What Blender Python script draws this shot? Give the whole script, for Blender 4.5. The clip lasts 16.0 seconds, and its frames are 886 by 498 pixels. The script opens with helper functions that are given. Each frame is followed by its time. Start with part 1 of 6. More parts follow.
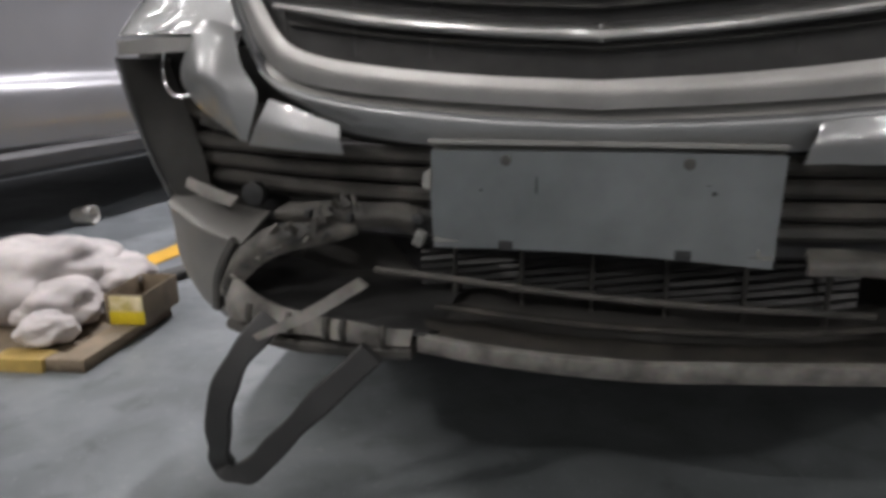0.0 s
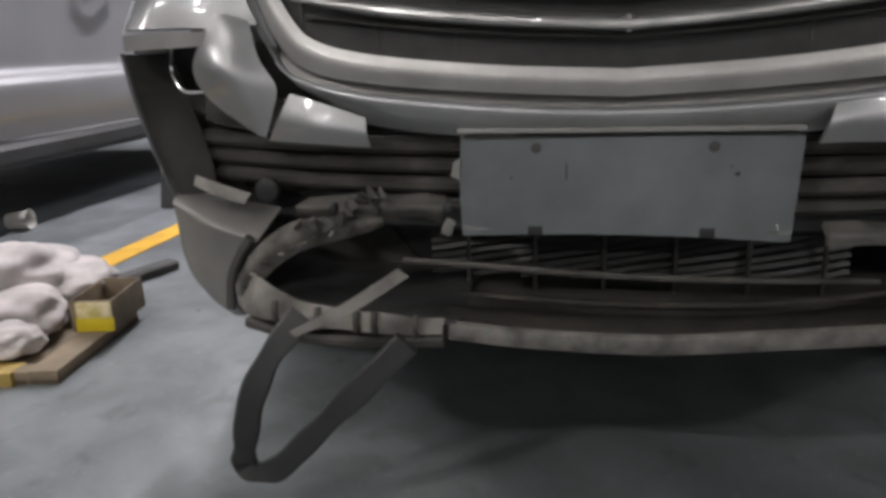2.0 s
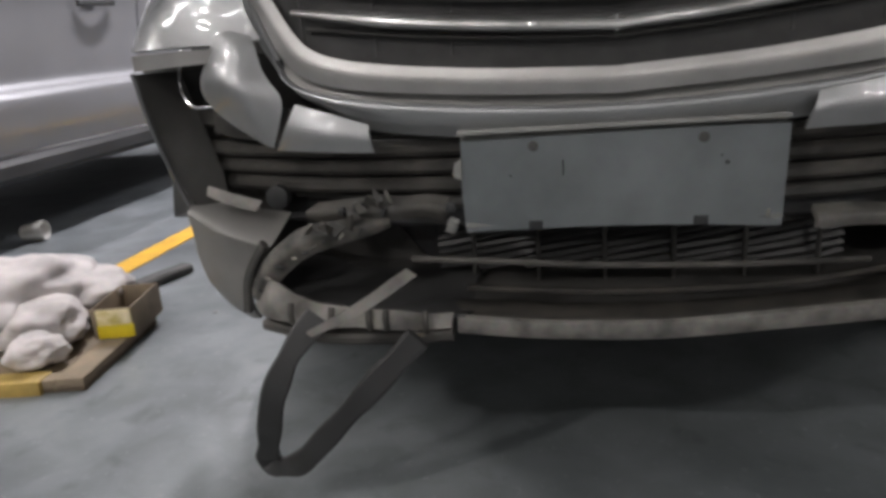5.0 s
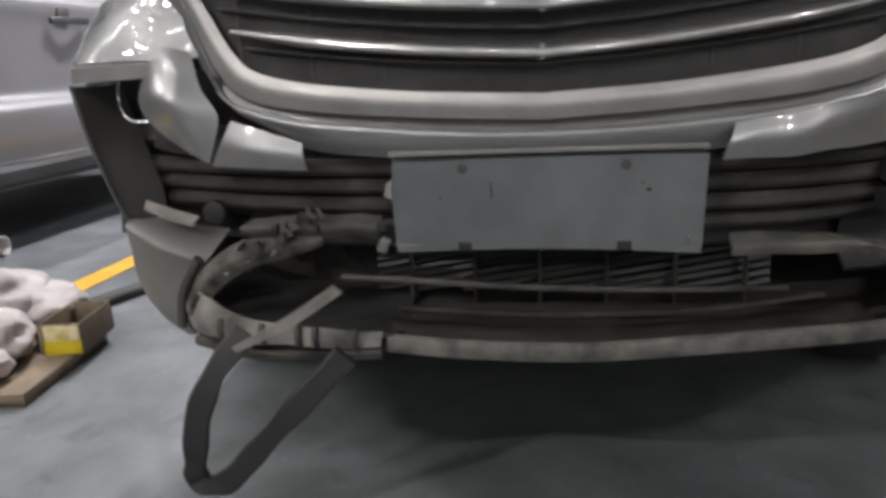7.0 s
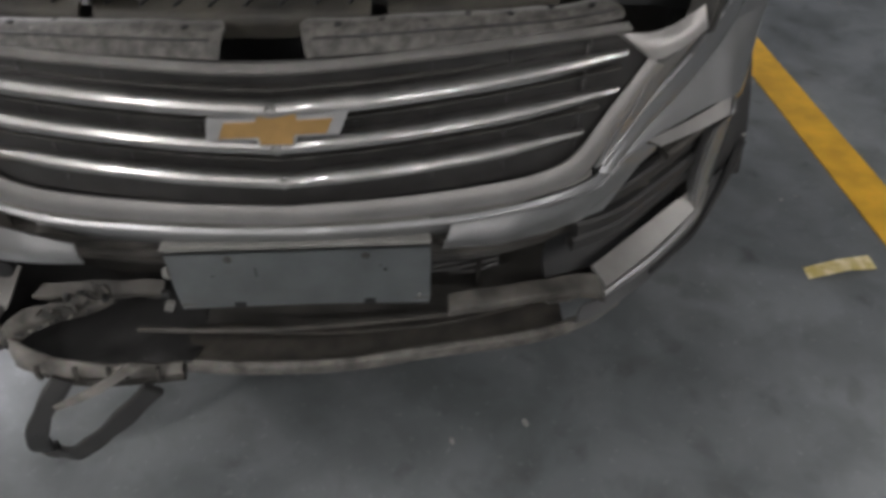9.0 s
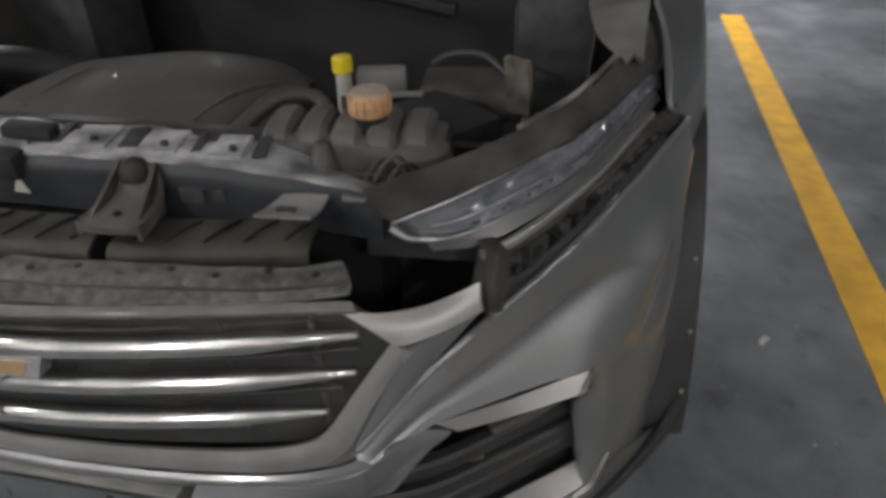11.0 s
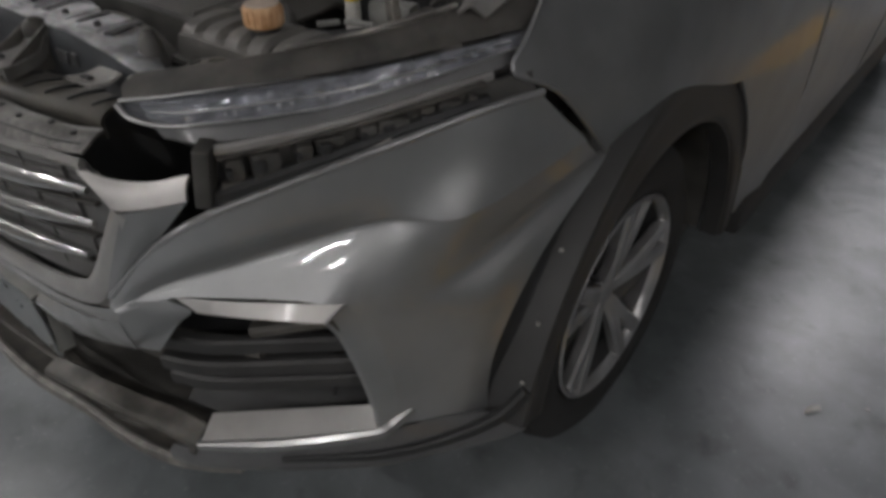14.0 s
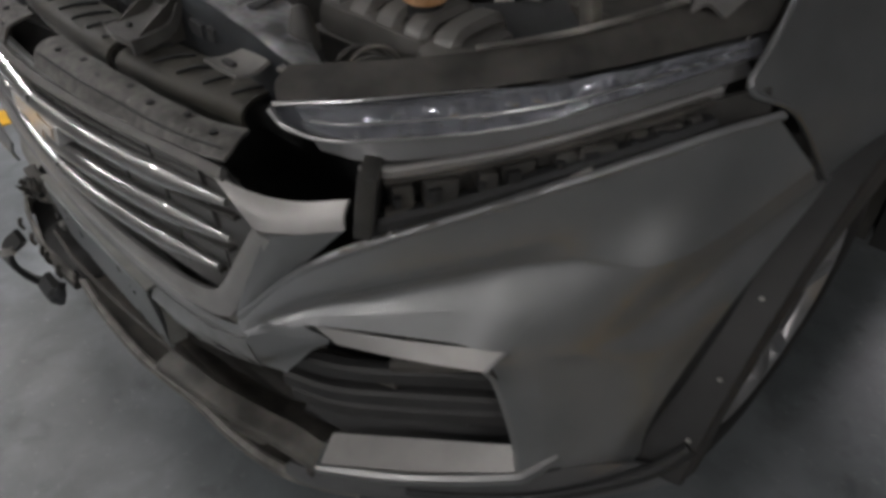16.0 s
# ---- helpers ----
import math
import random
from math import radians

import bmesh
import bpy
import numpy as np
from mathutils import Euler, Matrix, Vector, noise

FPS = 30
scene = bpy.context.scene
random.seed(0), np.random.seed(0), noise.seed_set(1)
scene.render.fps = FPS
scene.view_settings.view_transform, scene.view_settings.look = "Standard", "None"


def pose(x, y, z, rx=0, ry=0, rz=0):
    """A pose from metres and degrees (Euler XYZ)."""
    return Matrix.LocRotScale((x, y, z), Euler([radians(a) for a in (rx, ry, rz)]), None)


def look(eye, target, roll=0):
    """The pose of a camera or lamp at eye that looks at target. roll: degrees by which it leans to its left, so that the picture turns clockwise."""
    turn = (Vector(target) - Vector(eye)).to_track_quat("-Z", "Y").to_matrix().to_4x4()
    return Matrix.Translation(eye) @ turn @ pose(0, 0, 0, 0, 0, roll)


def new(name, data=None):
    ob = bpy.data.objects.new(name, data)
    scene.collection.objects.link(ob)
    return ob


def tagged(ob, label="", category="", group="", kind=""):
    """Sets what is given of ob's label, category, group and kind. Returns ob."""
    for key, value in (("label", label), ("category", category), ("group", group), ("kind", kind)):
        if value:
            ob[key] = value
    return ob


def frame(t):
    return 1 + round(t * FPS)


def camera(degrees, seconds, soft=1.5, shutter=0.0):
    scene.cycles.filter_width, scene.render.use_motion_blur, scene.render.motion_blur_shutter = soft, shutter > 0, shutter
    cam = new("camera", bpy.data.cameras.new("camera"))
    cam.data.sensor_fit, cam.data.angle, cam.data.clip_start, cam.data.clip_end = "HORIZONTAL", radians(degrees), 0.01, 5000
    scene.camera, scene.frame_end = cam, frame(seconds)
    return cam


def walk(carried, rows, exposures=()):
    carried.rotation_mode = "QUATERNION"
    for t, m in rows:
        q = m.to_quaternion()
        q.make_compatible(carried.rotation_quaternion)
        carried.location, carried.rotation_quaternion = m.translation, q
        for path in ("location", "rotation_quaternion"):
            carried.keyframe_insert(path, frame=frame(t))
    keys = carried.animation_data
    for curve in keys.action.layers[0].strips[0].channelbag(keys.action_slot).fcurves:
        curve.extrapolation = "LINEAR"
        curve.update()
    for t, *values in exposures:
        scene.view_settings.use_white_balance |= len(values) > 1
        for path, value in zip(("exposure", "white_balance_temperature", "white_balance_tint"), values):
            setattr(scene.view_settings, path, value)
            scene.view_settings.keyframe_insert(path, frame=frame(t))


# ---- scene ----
cam = camera(64.3, 16.0, 3.6, 0.5)
EXPOSURES = [(0, -0.1), (0.5, -0.2), (1.5, -0.1), (4, -0.1), (6.5, 0.08), (7, 0.08), (7.5, 0.0), (8, -0.2), (8.5, -0.3), (9, -0.04), (9.5, 0.0), (10.2, 0.0), (12.5, 0.05), (13, -0.05), (14, -0.18), (15, -0.27), (16, -0.42)]
PATH = [
    (0, (0.057, -0.807, 0.692), (-0.489, 1.049, 0.183), -0.8),
    (0.2, (0.027, -0.798, 0.669), (-0.518, 1.057, 0.158), 1.2),
    (0.5, (-0.011, -0.792, 0.652), (-0.467, 1.089, 0.147), 2.0),
    (0.7, (-0.028, -0.795, 0.654), (-0.409, 1.109, 0.173), 1.8),
    (1, (-0.042, -0.807, 0.664), (-0.46, 1.08, 0.152), 1.3),
    (1.2, (-0.046, -0.819, 0.673), (-0.427, 1.063, 0.113), 0.1),
    (1.5, (-0.052, -0.837, 0.687), (-0.376, 1.066, 0.166), -0.9),
    (2, (-0.064, -0.85, 0.698), (-0.41, 1.044, 0.155), -1.8),
    (2.5, (-0.061, -0.854, 0.696), (-0.395, 1.047, 0.17), -2.2),
    (3, (-0.053, -0.853, 0.697), (-0.393, 1.046, 0.17), -2.7),
    (3.5, (-0.054, -0.857, 0.699), (-0.361, 1.042, 0.152), -2.6),
    (3.7, (-0.054, -0.861, 0.708), (-0.364, 1.034, 0.148), -3.2),
    (4, (-0.054, -0.867, 0.721), (-0.427, 1.011, 0.144), -4.8),
    (6.3, (-0.039, -0.894, 0.711), (-0.39, 1.002, 0.178), -4.2),
    (6.5, (-0.024, -0.895, 0.7), (-0.348, 1.022, 0.231), -3.8),
    (7, (0.013, -0.885, 0.706), (-0.3, 1.027, 0.211), -2.7),
    (7.2, (0.040, -0.875, 0.701), (-0.288, 1.015, 0.134), -3.0),
    (7.5, (0.081, -0.841, 0.691), (-0.198, 1.073, 0.185), -1.5),
    (7.7, (0.097, -0.802, 0.702), (-0.047, 1.122, 0.174), -0.1),
    (8, (0.113, -0.74, 0.784), (0.095, 1.127, 0.066), -0.6),
    (8.3, (0.133, -0.713, 0.955), (0.155, 1.015, -0.052), -0.3),
    (8.5, (0.137, -0.715, 1.071), (0.161, 0.926, -0.072), -0.2),
    (8.7, (0.139, -0.740, 1.189), (0.168, 0.803, -0.083), 0.2),
    (8.8, (0.142, -0.757, 1.237), (0.21, 0.749, -0.078), 0.9),
    (9, (0.172, -0.775, 1.29), (0.254, 0.706, -0.052), 0.4),
    (9.2, (0.205, -0.775, 1.312), (0.324, 0.735, 0.005), 1.4),
    (9.5, (0.242, -0.769, 1.318), (0.324, 0.736, 0.004), -0.8),
    (10, (0.307, -0.657, 1.298), (0.47, 0.919, 0.078), 5.5),
    (10.2, (0.358, -0.607, 1.306), (0.465, 1.007, 0.131), 2.8),
    (12.3, (1.118, -0.322, 1.379), (0.021, 0.983, 0.334), 3.0),
    (12.5, (1.146, -0.283, 1.37), (0.002, 0.982, 0.327), 2.1),
    (12.7, (1.172, -0.256, 1.358), (0.023, 1.005, 0.314), 1.4),
    (13, (1.206, -0.24, 1.343), (0.108, 1.015, 0.239), 1.7),
    (13.2, (1.219, -0.238, 1.337), (0.138, 1.002, 0.200), 0.6),
    (13.5, (1.23, -0.237, 1.331), (0.157, 1.035, 0.221), 0.2),
    (13.7, (1.238, -0.243, 1.326), (0.191, 1.040, 0.205), 0.3),
    (14, (1.244, -0.254, 1.313), (0.218, 1.002, 0.143), -0.4),
    (14.2, (1.240, -0.247, 1.299), (0.215, 0.987, 0.105), -1.1),
    (14.5, (1.23, -0.234, 1.285), (0.205, 0.99, 0.081), -0.8),
    (14.7, (1.228, -0.233, 1.286), (0.192, 0.994, 0.095), -0.2),
    (15, (1.223, -0.233, 1.294), (0.15, 0.966, 0.106), -0.3),
    (15.2, (1.208, -0.235, 1.302), (0.097, 0.898, 0.083), -1.5),
    (15.5, (1.158, -0.238, 1.311), (0.023, 0.817, 0.047), -2.3),
    (15.7, (1.108, -0.230, 1.313), (-0.016, 0.835, 0.046), -0.4),
    (16, (1.017, -0.199, 1.313), (-0.07, 0.852, 0.003), 0.1),
]
walk(cam, [(t, look(eye, target, roll)) for t, eye, target, roll in PATH], EXPOSURES)

# ---- world and light ----
world = bpy.data.worlds.new("world")
scene.world = world
world.use_nodes = True
world.node_tree.nodes["Background"].inputs[0].default_value = (0.55, 0.6, 0.65, 1)
world.node_tree.nodes["Background"].inputs[1].default_value = 0.02
scene.view_settings.exposure = 0.0
CEIL = 2.75
# unseen lamps; (3.8, -0.6) and (0.9, -5.6) are added to fill dim parts
TUBES = [  # x, y, turn, watts, length of the ceiling tubes
    (-1.5, 2.7, 90, 130, 1.2), (-1.7, -2.9, 0, 54, 0.3), (0.54, 5.2, 50, 150, 1.5), (-3.4, -0.6, 90, 30, 1.2), (1.95, -2.6, 60, 24, 0.5), (3.8, -0.6, 90, 22, 1.2), (-4.5, 6.0, 90, 90, 1.2), (0.9, -5.6, 0, 60, 1.2),
    # unseen tubes added for glints: they show in the paint and give little light
    (-1.9, -0.5, 70, 0, 0.7), (-1.1, -1.5, 20, 0, 0.5), (-2.6, -1.3, 50, 0, 0.5), (-0.4, -2.3, 80, 0, 0.5), (-0.7, -4.3, 75, 0, 0.4), (-3.3, -3.9, 40, 0, 0.4), (-4.8, -2.0, 90, 0, 0.6), (-2.3, -5.6, 90, 0, 0.5), (2.9, -4.6, 30, 0, 0.5),
]


# ---- materials ----
def material(name, base, rough=0.5, metal=0.0, coat=0.0, vary=0.15, scale=6.0, fine=90.0, bump=0.05, tint=None, coat_rough=0.09, dents=0.0, dust=0.0, coat_ior=1.5):
    """A procedural surface: colour varied at two scales, roughness wear and a fine relief."""
    m = bpy.data.materials.new(name)
    m.use_nodes = True
    nt = m.node_tree
    n, l = nt.nodes, nt.links
    b = n["Principled BSDF"]
    co = n.new("ShaderNodeTexCoord")
    big, small = n.new("ShaderNodeTexNoise"), n.new("ShaderNodeTexNoise")
    for tex, s, d in ((big, scale, 5), (small, fine, 3)):
        tex.inputs["Scale"].default_value, tex.inputs["Detail"].default_value = s, d
        l.new(co.outputs["Object"], tex.inputs["Vector"])
    ramp = n.new("ShaderNodeValToRGB")
    dark = [c * (1 - vary) for c in base]
    light = [min(1, c * (1 + vary)) for c in (tint or base)]
    ramp.color_ramp.elements[0].color, ramp.color_ramp.elements[1].color = (*dark, 1), (*light, 1)
    ramp.color_ramp.elements[0].position, ramp.color_ramp.elements[1].position = 0.35, 0.68
    l.new(big.outputs["Fac"], ramp.inputs[0])
    mix = n.new("ShaderNodeMix")
    mix.data_type, mix.blend_type = "RGBA", "MULTIPLY"
    mix.inputs[0].default_value = min(1.0, vary * 1.5)
    l.new(ramp.outputs[0], mix.inputs[6])
    l.new(small.outputs["Color"], mix.inputs[7])
    bright = n.new("ShaderNodeMix")
    bright.data_type, bright.blend_type = "RGBA", "MIX"
    l.new(mix.outputs[2], bright.inputs[6])
    l.new(ramp.outputs[0], bright.inputs[7])
    bright.inputs[0].default_value = 0.5
    l.new(bright.outputs[2], b.inputs["Base Color"])
    mr = n.new("ShaderNodeMapRange")
    mr.inputs[3].default_value, mr.inputs[4].default_value = max(0.02, rough - 0.5 * vary * rough - 0.01), min(1, rough + vary * rough)
    l.new(big.outputs["Fac"], mr.inputs[0])
    l.new(mr.outputs[0], b.inputs["Roughness"])
    b.inputs["Metallic"].default_value = metal
    b.inputs["Coat Weight"].default_value = coat
    b.inputs["Coat Roughness"].default_value = coat_rough
    b.inputs["Coat IOR"].default_value = coat_ior
    b.inputs["Sheen Weight"].default_value, b.inputs["Sheen Roughness"].default_value = dust, 0.38 if dust >= 1 else 0.3
    if dents:
        wave = n.new("ShaderNodeTexNoise")
        wave.inputs["Scale"].default_value, wave.inputs["Detail"].default_value = 16.0, 1.0
        l.new(co.outputs["Object"], wave.inputs["Vector"])
        dent = n.new("ShaderNodeBump")
        dent.inputs["Strength"].default_value, dent.inputs["Distance"].default_value = dents, 0.012
        l.new(wave.outputs["Fac"], dent.inputs["Height"])
        l.new(dent.outputs[0], b.inputs["Coat Normal"])
    if bump:
        bp = n.new("ShaderNodeBump")
        bp.inputs["Strength"].default_value, bp.inputs["Distance"].default_value = bump, 0.002
        l.new(small.outputs["Fac"], bp.inputs["Height"])
        l.new(bp.outputs[0], b.inputs["Normal"])
    return m


def floor_material():
    m = bpy.data.materials.new("floor_paint")
    m.use_nodes = True
    nt = m.node_tree
    n, l = nt.nodes, nt.links
    b = n["Principled BSDF"]
    co = n.new("ShaderNodeTexCoord")

    def tex(scale, detail, lo, hi, a, c):
        t, r = n.new("ShaderNodeTexNoise"), n.new("ShaderNodeValToRGB")
        t.inputs["Scale"].default_value, t.inputs["Detail"].default_value = scale, detail
        t.inputs["Distortion"].default_value = 0.4
        l.new(co.outputs["Object"], t.inputs["Vector"])
        l.new(t.outputs["Fac"], r.inputs[0])
        r.color_ramp.elements[0].position, r.color_ramp.elements[1].position = lo, hi
        r.color_ramp.elements[0].color, r.color_ramp.elements[1].color = (*a, 1), (*c, 1)
        return t, r

    def mul(x, y, kind="MULTIPLY", f=1.0):
        k = n.new("ShaderNodeMix")
        k.data_type, k.blend_type = "RGBA", kind
        k.inputs[0].default_value = f
        l.new(x, k.inputs[6])
        l.new(y, k.inputs[7])
        return k.outputs[2]

    t1, r1 = tex(1.3, 6, 0.34, 0.68, (0.115, 0.127, 0.133), (0.222, 0.237, 0.250))
    t2, r2 = tex(6.0, 6, 0.38, 0.62, (0.70, 0.71, 0.70), (1, 1, 1))
    t3, r3 = tex(55.0, 4, 0.62, 0.74, (0, 0, 0), (0.05, 0.05, 0.048))
    t4, r4 = tex(4.2, 8, 0.60, 0.76, (1, 1, 1), (0.76, 0.75, 0.74))
    t5, r5 = tex(11.0, 7, 0.58, 0.74, (1, 1, 1), (0.89, 0.88, 0.87))
    c = mul(mul(mul(mul(r1.outputs[0], r2.outputs[0]), r4.outputs[0]), r5.outputs[0]), r3.outputs[0], "ADD")
    l.new(c, b.inputs["Base Color"])
    mr = n.new("ShaderNodeMapRange")
    mr.inputs[1].default_value, mr.inputs[2].default_value = 0.3, 0.75
    mr.inputs[3].default_value, mr.inputs[4].default_value = 0.30, 0.50
    l.new(t1.outputs["Fac"], mr.inputs[0])
    l.new(mr.outputs[0], b.inputs["Roughness"])
    shine = n.new("ShaderNodeMapRange")
    shine.inputs[1].default_value, shine.inputs[2].default_value = 0.89, 1.0
    shine.inputs[3].default_value, shine.inputs[4].default_value = 0.2, 0.5
    l.new(r5.outputs[0], shine.inputs[0])
    l.new(shine.outputs[0], b.inputs["Specular IOR Level"])
    bp = n.new("ShaderNodeBump")
    bp.inputs["Strength"].default_value, bp.inputs["Distance"].default_value = 0.12, 0.003
    l.new(t2.outputs["Fac"], bp.inputs["Height"])
    l.new(bp.outputs[0], b.inputs["Normal"])
    return m


def glowing(name, colour, strength):
    m = bpy.data.materials.new(name)
    m.use_nodes = True
    b = m.node_tree.nodes["Principled BSDF"]
    b.inputs["Emission Color"].default_value, b.inputs["Emission Strength"].default_value = (*colour, 1), strength
    return m


def clear(name, tint=(1, 1, 1), rough=0.03, alpha=0.25):
    m = bpy.data.materials.new(name)
    m.use_nodes = True
    b = m.node_tree.nodes["Principled BSDF"]
    b.inputs["Base Color"].default_value = (*tint, 1)
    b.inputs["Coat Weight"].default_value = 0.6
    b.inputs["Alpha"].default_value, b.inputs["Roughness"].default_value = alpha, rough
    return m


PAINT = material("grey_metallic_paint", (0.29, 0.295, 0.30), 0.45, 0.75, 0.9, 0.10, 7, 420, 0.03, coat_rough=0.045)
PAINT_DENTED = material("dented_grey_paint", (0.29, 0.292, 0.297), 0.45, 0.75, 0.9, 0.12, 9, 380, 0.04, coat_rough=0.025, dents=1.0, coat_ior=1.75)
# shaded copy of the body paint for wings and doors: darker, less gloss
PAINT_FLANK = material("flank_grey_paint", (0.265, 0.269, 0.275), 0.46, 0.75, 0.28, 0.12, 7, 420, 0.03, coat_rough=0.06)
PAINT_DUST_SHADE = material("dust_and_shade_grey_paint", (0.130, 0.131, 0.133), 0.45, 0.4, 0.55, 0.15, 9, 200, 0.06)
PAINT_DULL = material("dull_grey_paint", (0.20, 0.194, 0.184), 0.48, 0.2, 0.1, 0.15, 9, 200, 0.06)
SILVER_CAR = material("silver_metallic_paint", (0.285, 0.285, 0.296), 0.38, 0.5, 0.8, 0.05, 3, 600, 0.02, coat_rough=0.05)
SATIN = material("satin_silver_trim", (0.37, 0.362, 0.352), 0.45, 0.7, 0.1, 0.12, 14, 160, 0.04, dust=0.35)
DUSTY_CHROME = material("dusty_chrome", (0.31, 0.307, 0.30), 0.34, 0.9, 1.0, 0.16, 22, 150, 0.03, coat_rough=0.04, dust=0.9, coat_ior=2.3)
CHROME = material("chrome", (0.52, 0.52, 0.53), 0.13, 1.0, 0, 0.06, 18, 140, 0.02)
BLACK = material("black_plastic", (0.060, 0.058, 0.054), 0.5, 0, 0, 0.3, 12, 160, 0.15)
DUST_BLACK = material("dusty_black_plastic", (0.040, 0.038, 0.034), 0.62, 0, 0, 0.3, 16, 120, 0.2, (0.068, 0.063, 0.056))
DUST_GREY = material("dusty_grey_plastic", (0.075, 0.071, 0.064), 0.6, 0, 0, 0.35, 22, 120, 0.25, (0.15, 0.139, 0.121))
# blackest tone: some black parts, and shade put into gaps and recesses
DEEP = material("black_plastic_and_shade", (0.020, 0.021, 0.022), 0.55, 0, 0, 0.3, 8, 120, 0.1)
CLADDING = material("charcoal_cladding", (0.031, 0.031, 0.031), 0.52, 0, 0, 0.25, 10, 260, 0.2)
METAL = material("galvanised_steel", (0.36, 0.352, 0.34), 0.40, 0.7, 0, 0.45, 22, 70, 0.3)
DARK_METAL = material("dark_metal", (0.07, 0.07, 0.072), 0.5, 0.4, 0, 0.3, 20, 90, 0.1)
MESH = material("dusty_mesh", (0.034, 0.033, 0.032), 0.5, 0.0, 0.1, 0.35, 24, 140, 0.1, dust=1.0)
FIN_DUST = material("dusty_mesh_fin", (0.034, 0.033, 0.031), 0.6, 0.0, 0, 0.4, 30, 140, 0.2, (0.05, 0.048, 0.044))
# one steel, two tones: dark shaded front, pale lit top
SHADED_STEEL = material("shaded_blue_grey_steel", (0.034, 0.038, 0.043), 0.42, 0.3, 0.1, 0.35, 14, 110, 0.12, dust=0.15)
LIT_STEEL = material("scuffed_lit_steel", (0.24, 0.24, 0.245), 0.45, 0.3, 0, 0.40, 20, 90, 0.3, (0.50, 0.50, 0.51))
OLIVE_DUST = material("olive_dusty_plastic", (0.026, 0.024, 0.019), 0.6, 0, 0, 0.35, 18, 130, 0.2, (0.040, 0.037, 0.029), dust=0.3)
DECK = material("chalky_scuffed_plastic", (0.058, 0.055, 0.051), 0.62, 0, 0, 0.25, 75, 220, 0.35, (0.112, 0.107, 0.099), dust=0.6)
TORN_EDGE = material("torn_grey_plastic", (0.050, 0.048, 0.044), 0.65, 0, 0, 0.4, 30, 120, 0.3, (0.10, 0.094, 0.084))
GREY_DUST = material("grey_dusty_bracket", (0.092, 0.089, 0.084), 0.6, 0, 0, 0.25, 24, 140, 0.2, dust=0.4)
COVER_DUST = material("brown_dusty_cover", (0.062, 0.058, 0.053), 0.6, 0, 0.05, 0.18, 10, 150, 0.12)
PALE_DUST = material("pale_dusty_panel", (0.165, 0.16, 0.152), 0.6, 0.1, 0, 0.2, 20, 140, 0.15)
BAR = material("scuffed_bar", (0.056, 0.053, 0.048), 0.55, 0.0, 0.1, 0.4, 16, 130, 0.15, (0.100, 0.094, 0.084))
CHIN = material("scuffed_chin", (0.105, 0.100, 0.092), 0.55, 0.05, 0, 0.35, 26, 120, 0.2, (0.155, 0.148, 0.136))
FIN = material("aluminium_fin", (0.060, 0.060, 0.059), 0.5, 0.3, 0, 0.2, 30, 120, 0.05)
SCUFFED_BAND = material("dusty_grey_moulding", (0.135, 0.131, 0.124), 0.58, 0.0, 0.1, 0.25, 22, 120, 0.15, dust=0.2)
SCUFFED = material("scuffed_trim", (0.145, 0.138, 0.127), 0.55, 0.1, 0, 0.35, 18, 120, 0.15, (0.24, 0.228, 0.208))
BADGE_SILVER = material("badge_silver", (0.52, 0.52, 0.52), 0.32, 0.6, 0.6, 0.1, 40, 200, 0.03, dust=0.5)
GOLD = material("gold_badge", (0.44, 0.255, 0.07), 0.35, 0.3, 1.0, 0.1, 60, 300, 0.05, coat_rough=0.12, dust=1.0, coat_ior=1.8)
PLATE = material("grey_blue_plastic", (0.31, 0.325, 0.33), 0.36, 1.0, 0, 0.10, 16, 120, 0.05)
PLATE_EDGE = material("worn_pale_plastic", (0.20, 0.20, 0.19), 0.55, 0, 0, 0.15, 20, 120, 0.08)
RUBBER = material("tyre_rubber", (0.02, 0.02, 0.02), 0.75, 0, 0, 0.25, 10, 120, 0.2)
ALLOY = material("alloy_wheel", (0.44, 0.44, 0.445), 0.30, 0.75, 0.3, 0.15, 14, 200, 0.05)
LENS = clear("lamp_lens", (0.35, 0.37, 0.42), 0.04, 0.09)
REFLECTOR = material("lamp_reflector", (0.46, 0.47, 0.51), 0.16, 0.8, 0, 0.3, 40, 160, 0.4)
SATIN_CHROME = material("satin_chrome", (0.30, 0.30, 0.30), 0.36, 0.85, 0.3, 0.08, 18, 140, 0.02)
DUST_PLASTIC = material("smooth_dusty_plastic", (0.115, 0.11, 0.102), 0.55, 0, 0.1, 0.2, 12, 140, 0.12)
INNER = material("brown_dusty_plastic", (0.024, 0.022, 0.019), 0.65, 0, 0, 0.4, 20, 110, 0.25, (0.041, 0.037, 0.031))
GLASS = material("dark_window_glass", (0.012, 0.016, 0.017), 0.08, 0, 0.6, 0.1, 3, 60, 0.0)
ORANGE = material("orange_plastic", (0.56, 0.29, 0.12), 0.55, 0, 0, 0.2, 40, 200, 0.1, (0.60, 0.40, 0.24))
PALE_CAP = material("dusty_pale_cap", (0.40, 0.33, 0.27), 0.6, 0, 0, 0.15, 60, 200, 0.1)
YELLOW_CAP = material("yellow_plastic", (0.74, 0.58, 0.02), 0.45, 0, 0, 0.1, 40, 200, 0.08)
WHITE_PL = material("milky_plastic", (0.5, 0.49, 0.46), 0.5, 0, 0, 0.15, 20, 120, 0.08)
YELLOW = material("yellow_road_paint", (0.68, 0.38, 0.03), 0.55, 0, 0, 0.18, 9, 70, 0.15)
CARD = material("brown_cardboard", (0.215, 0.168, 0.115), 0.8, 0, 0, 0.2, 14, 90, 0.15)
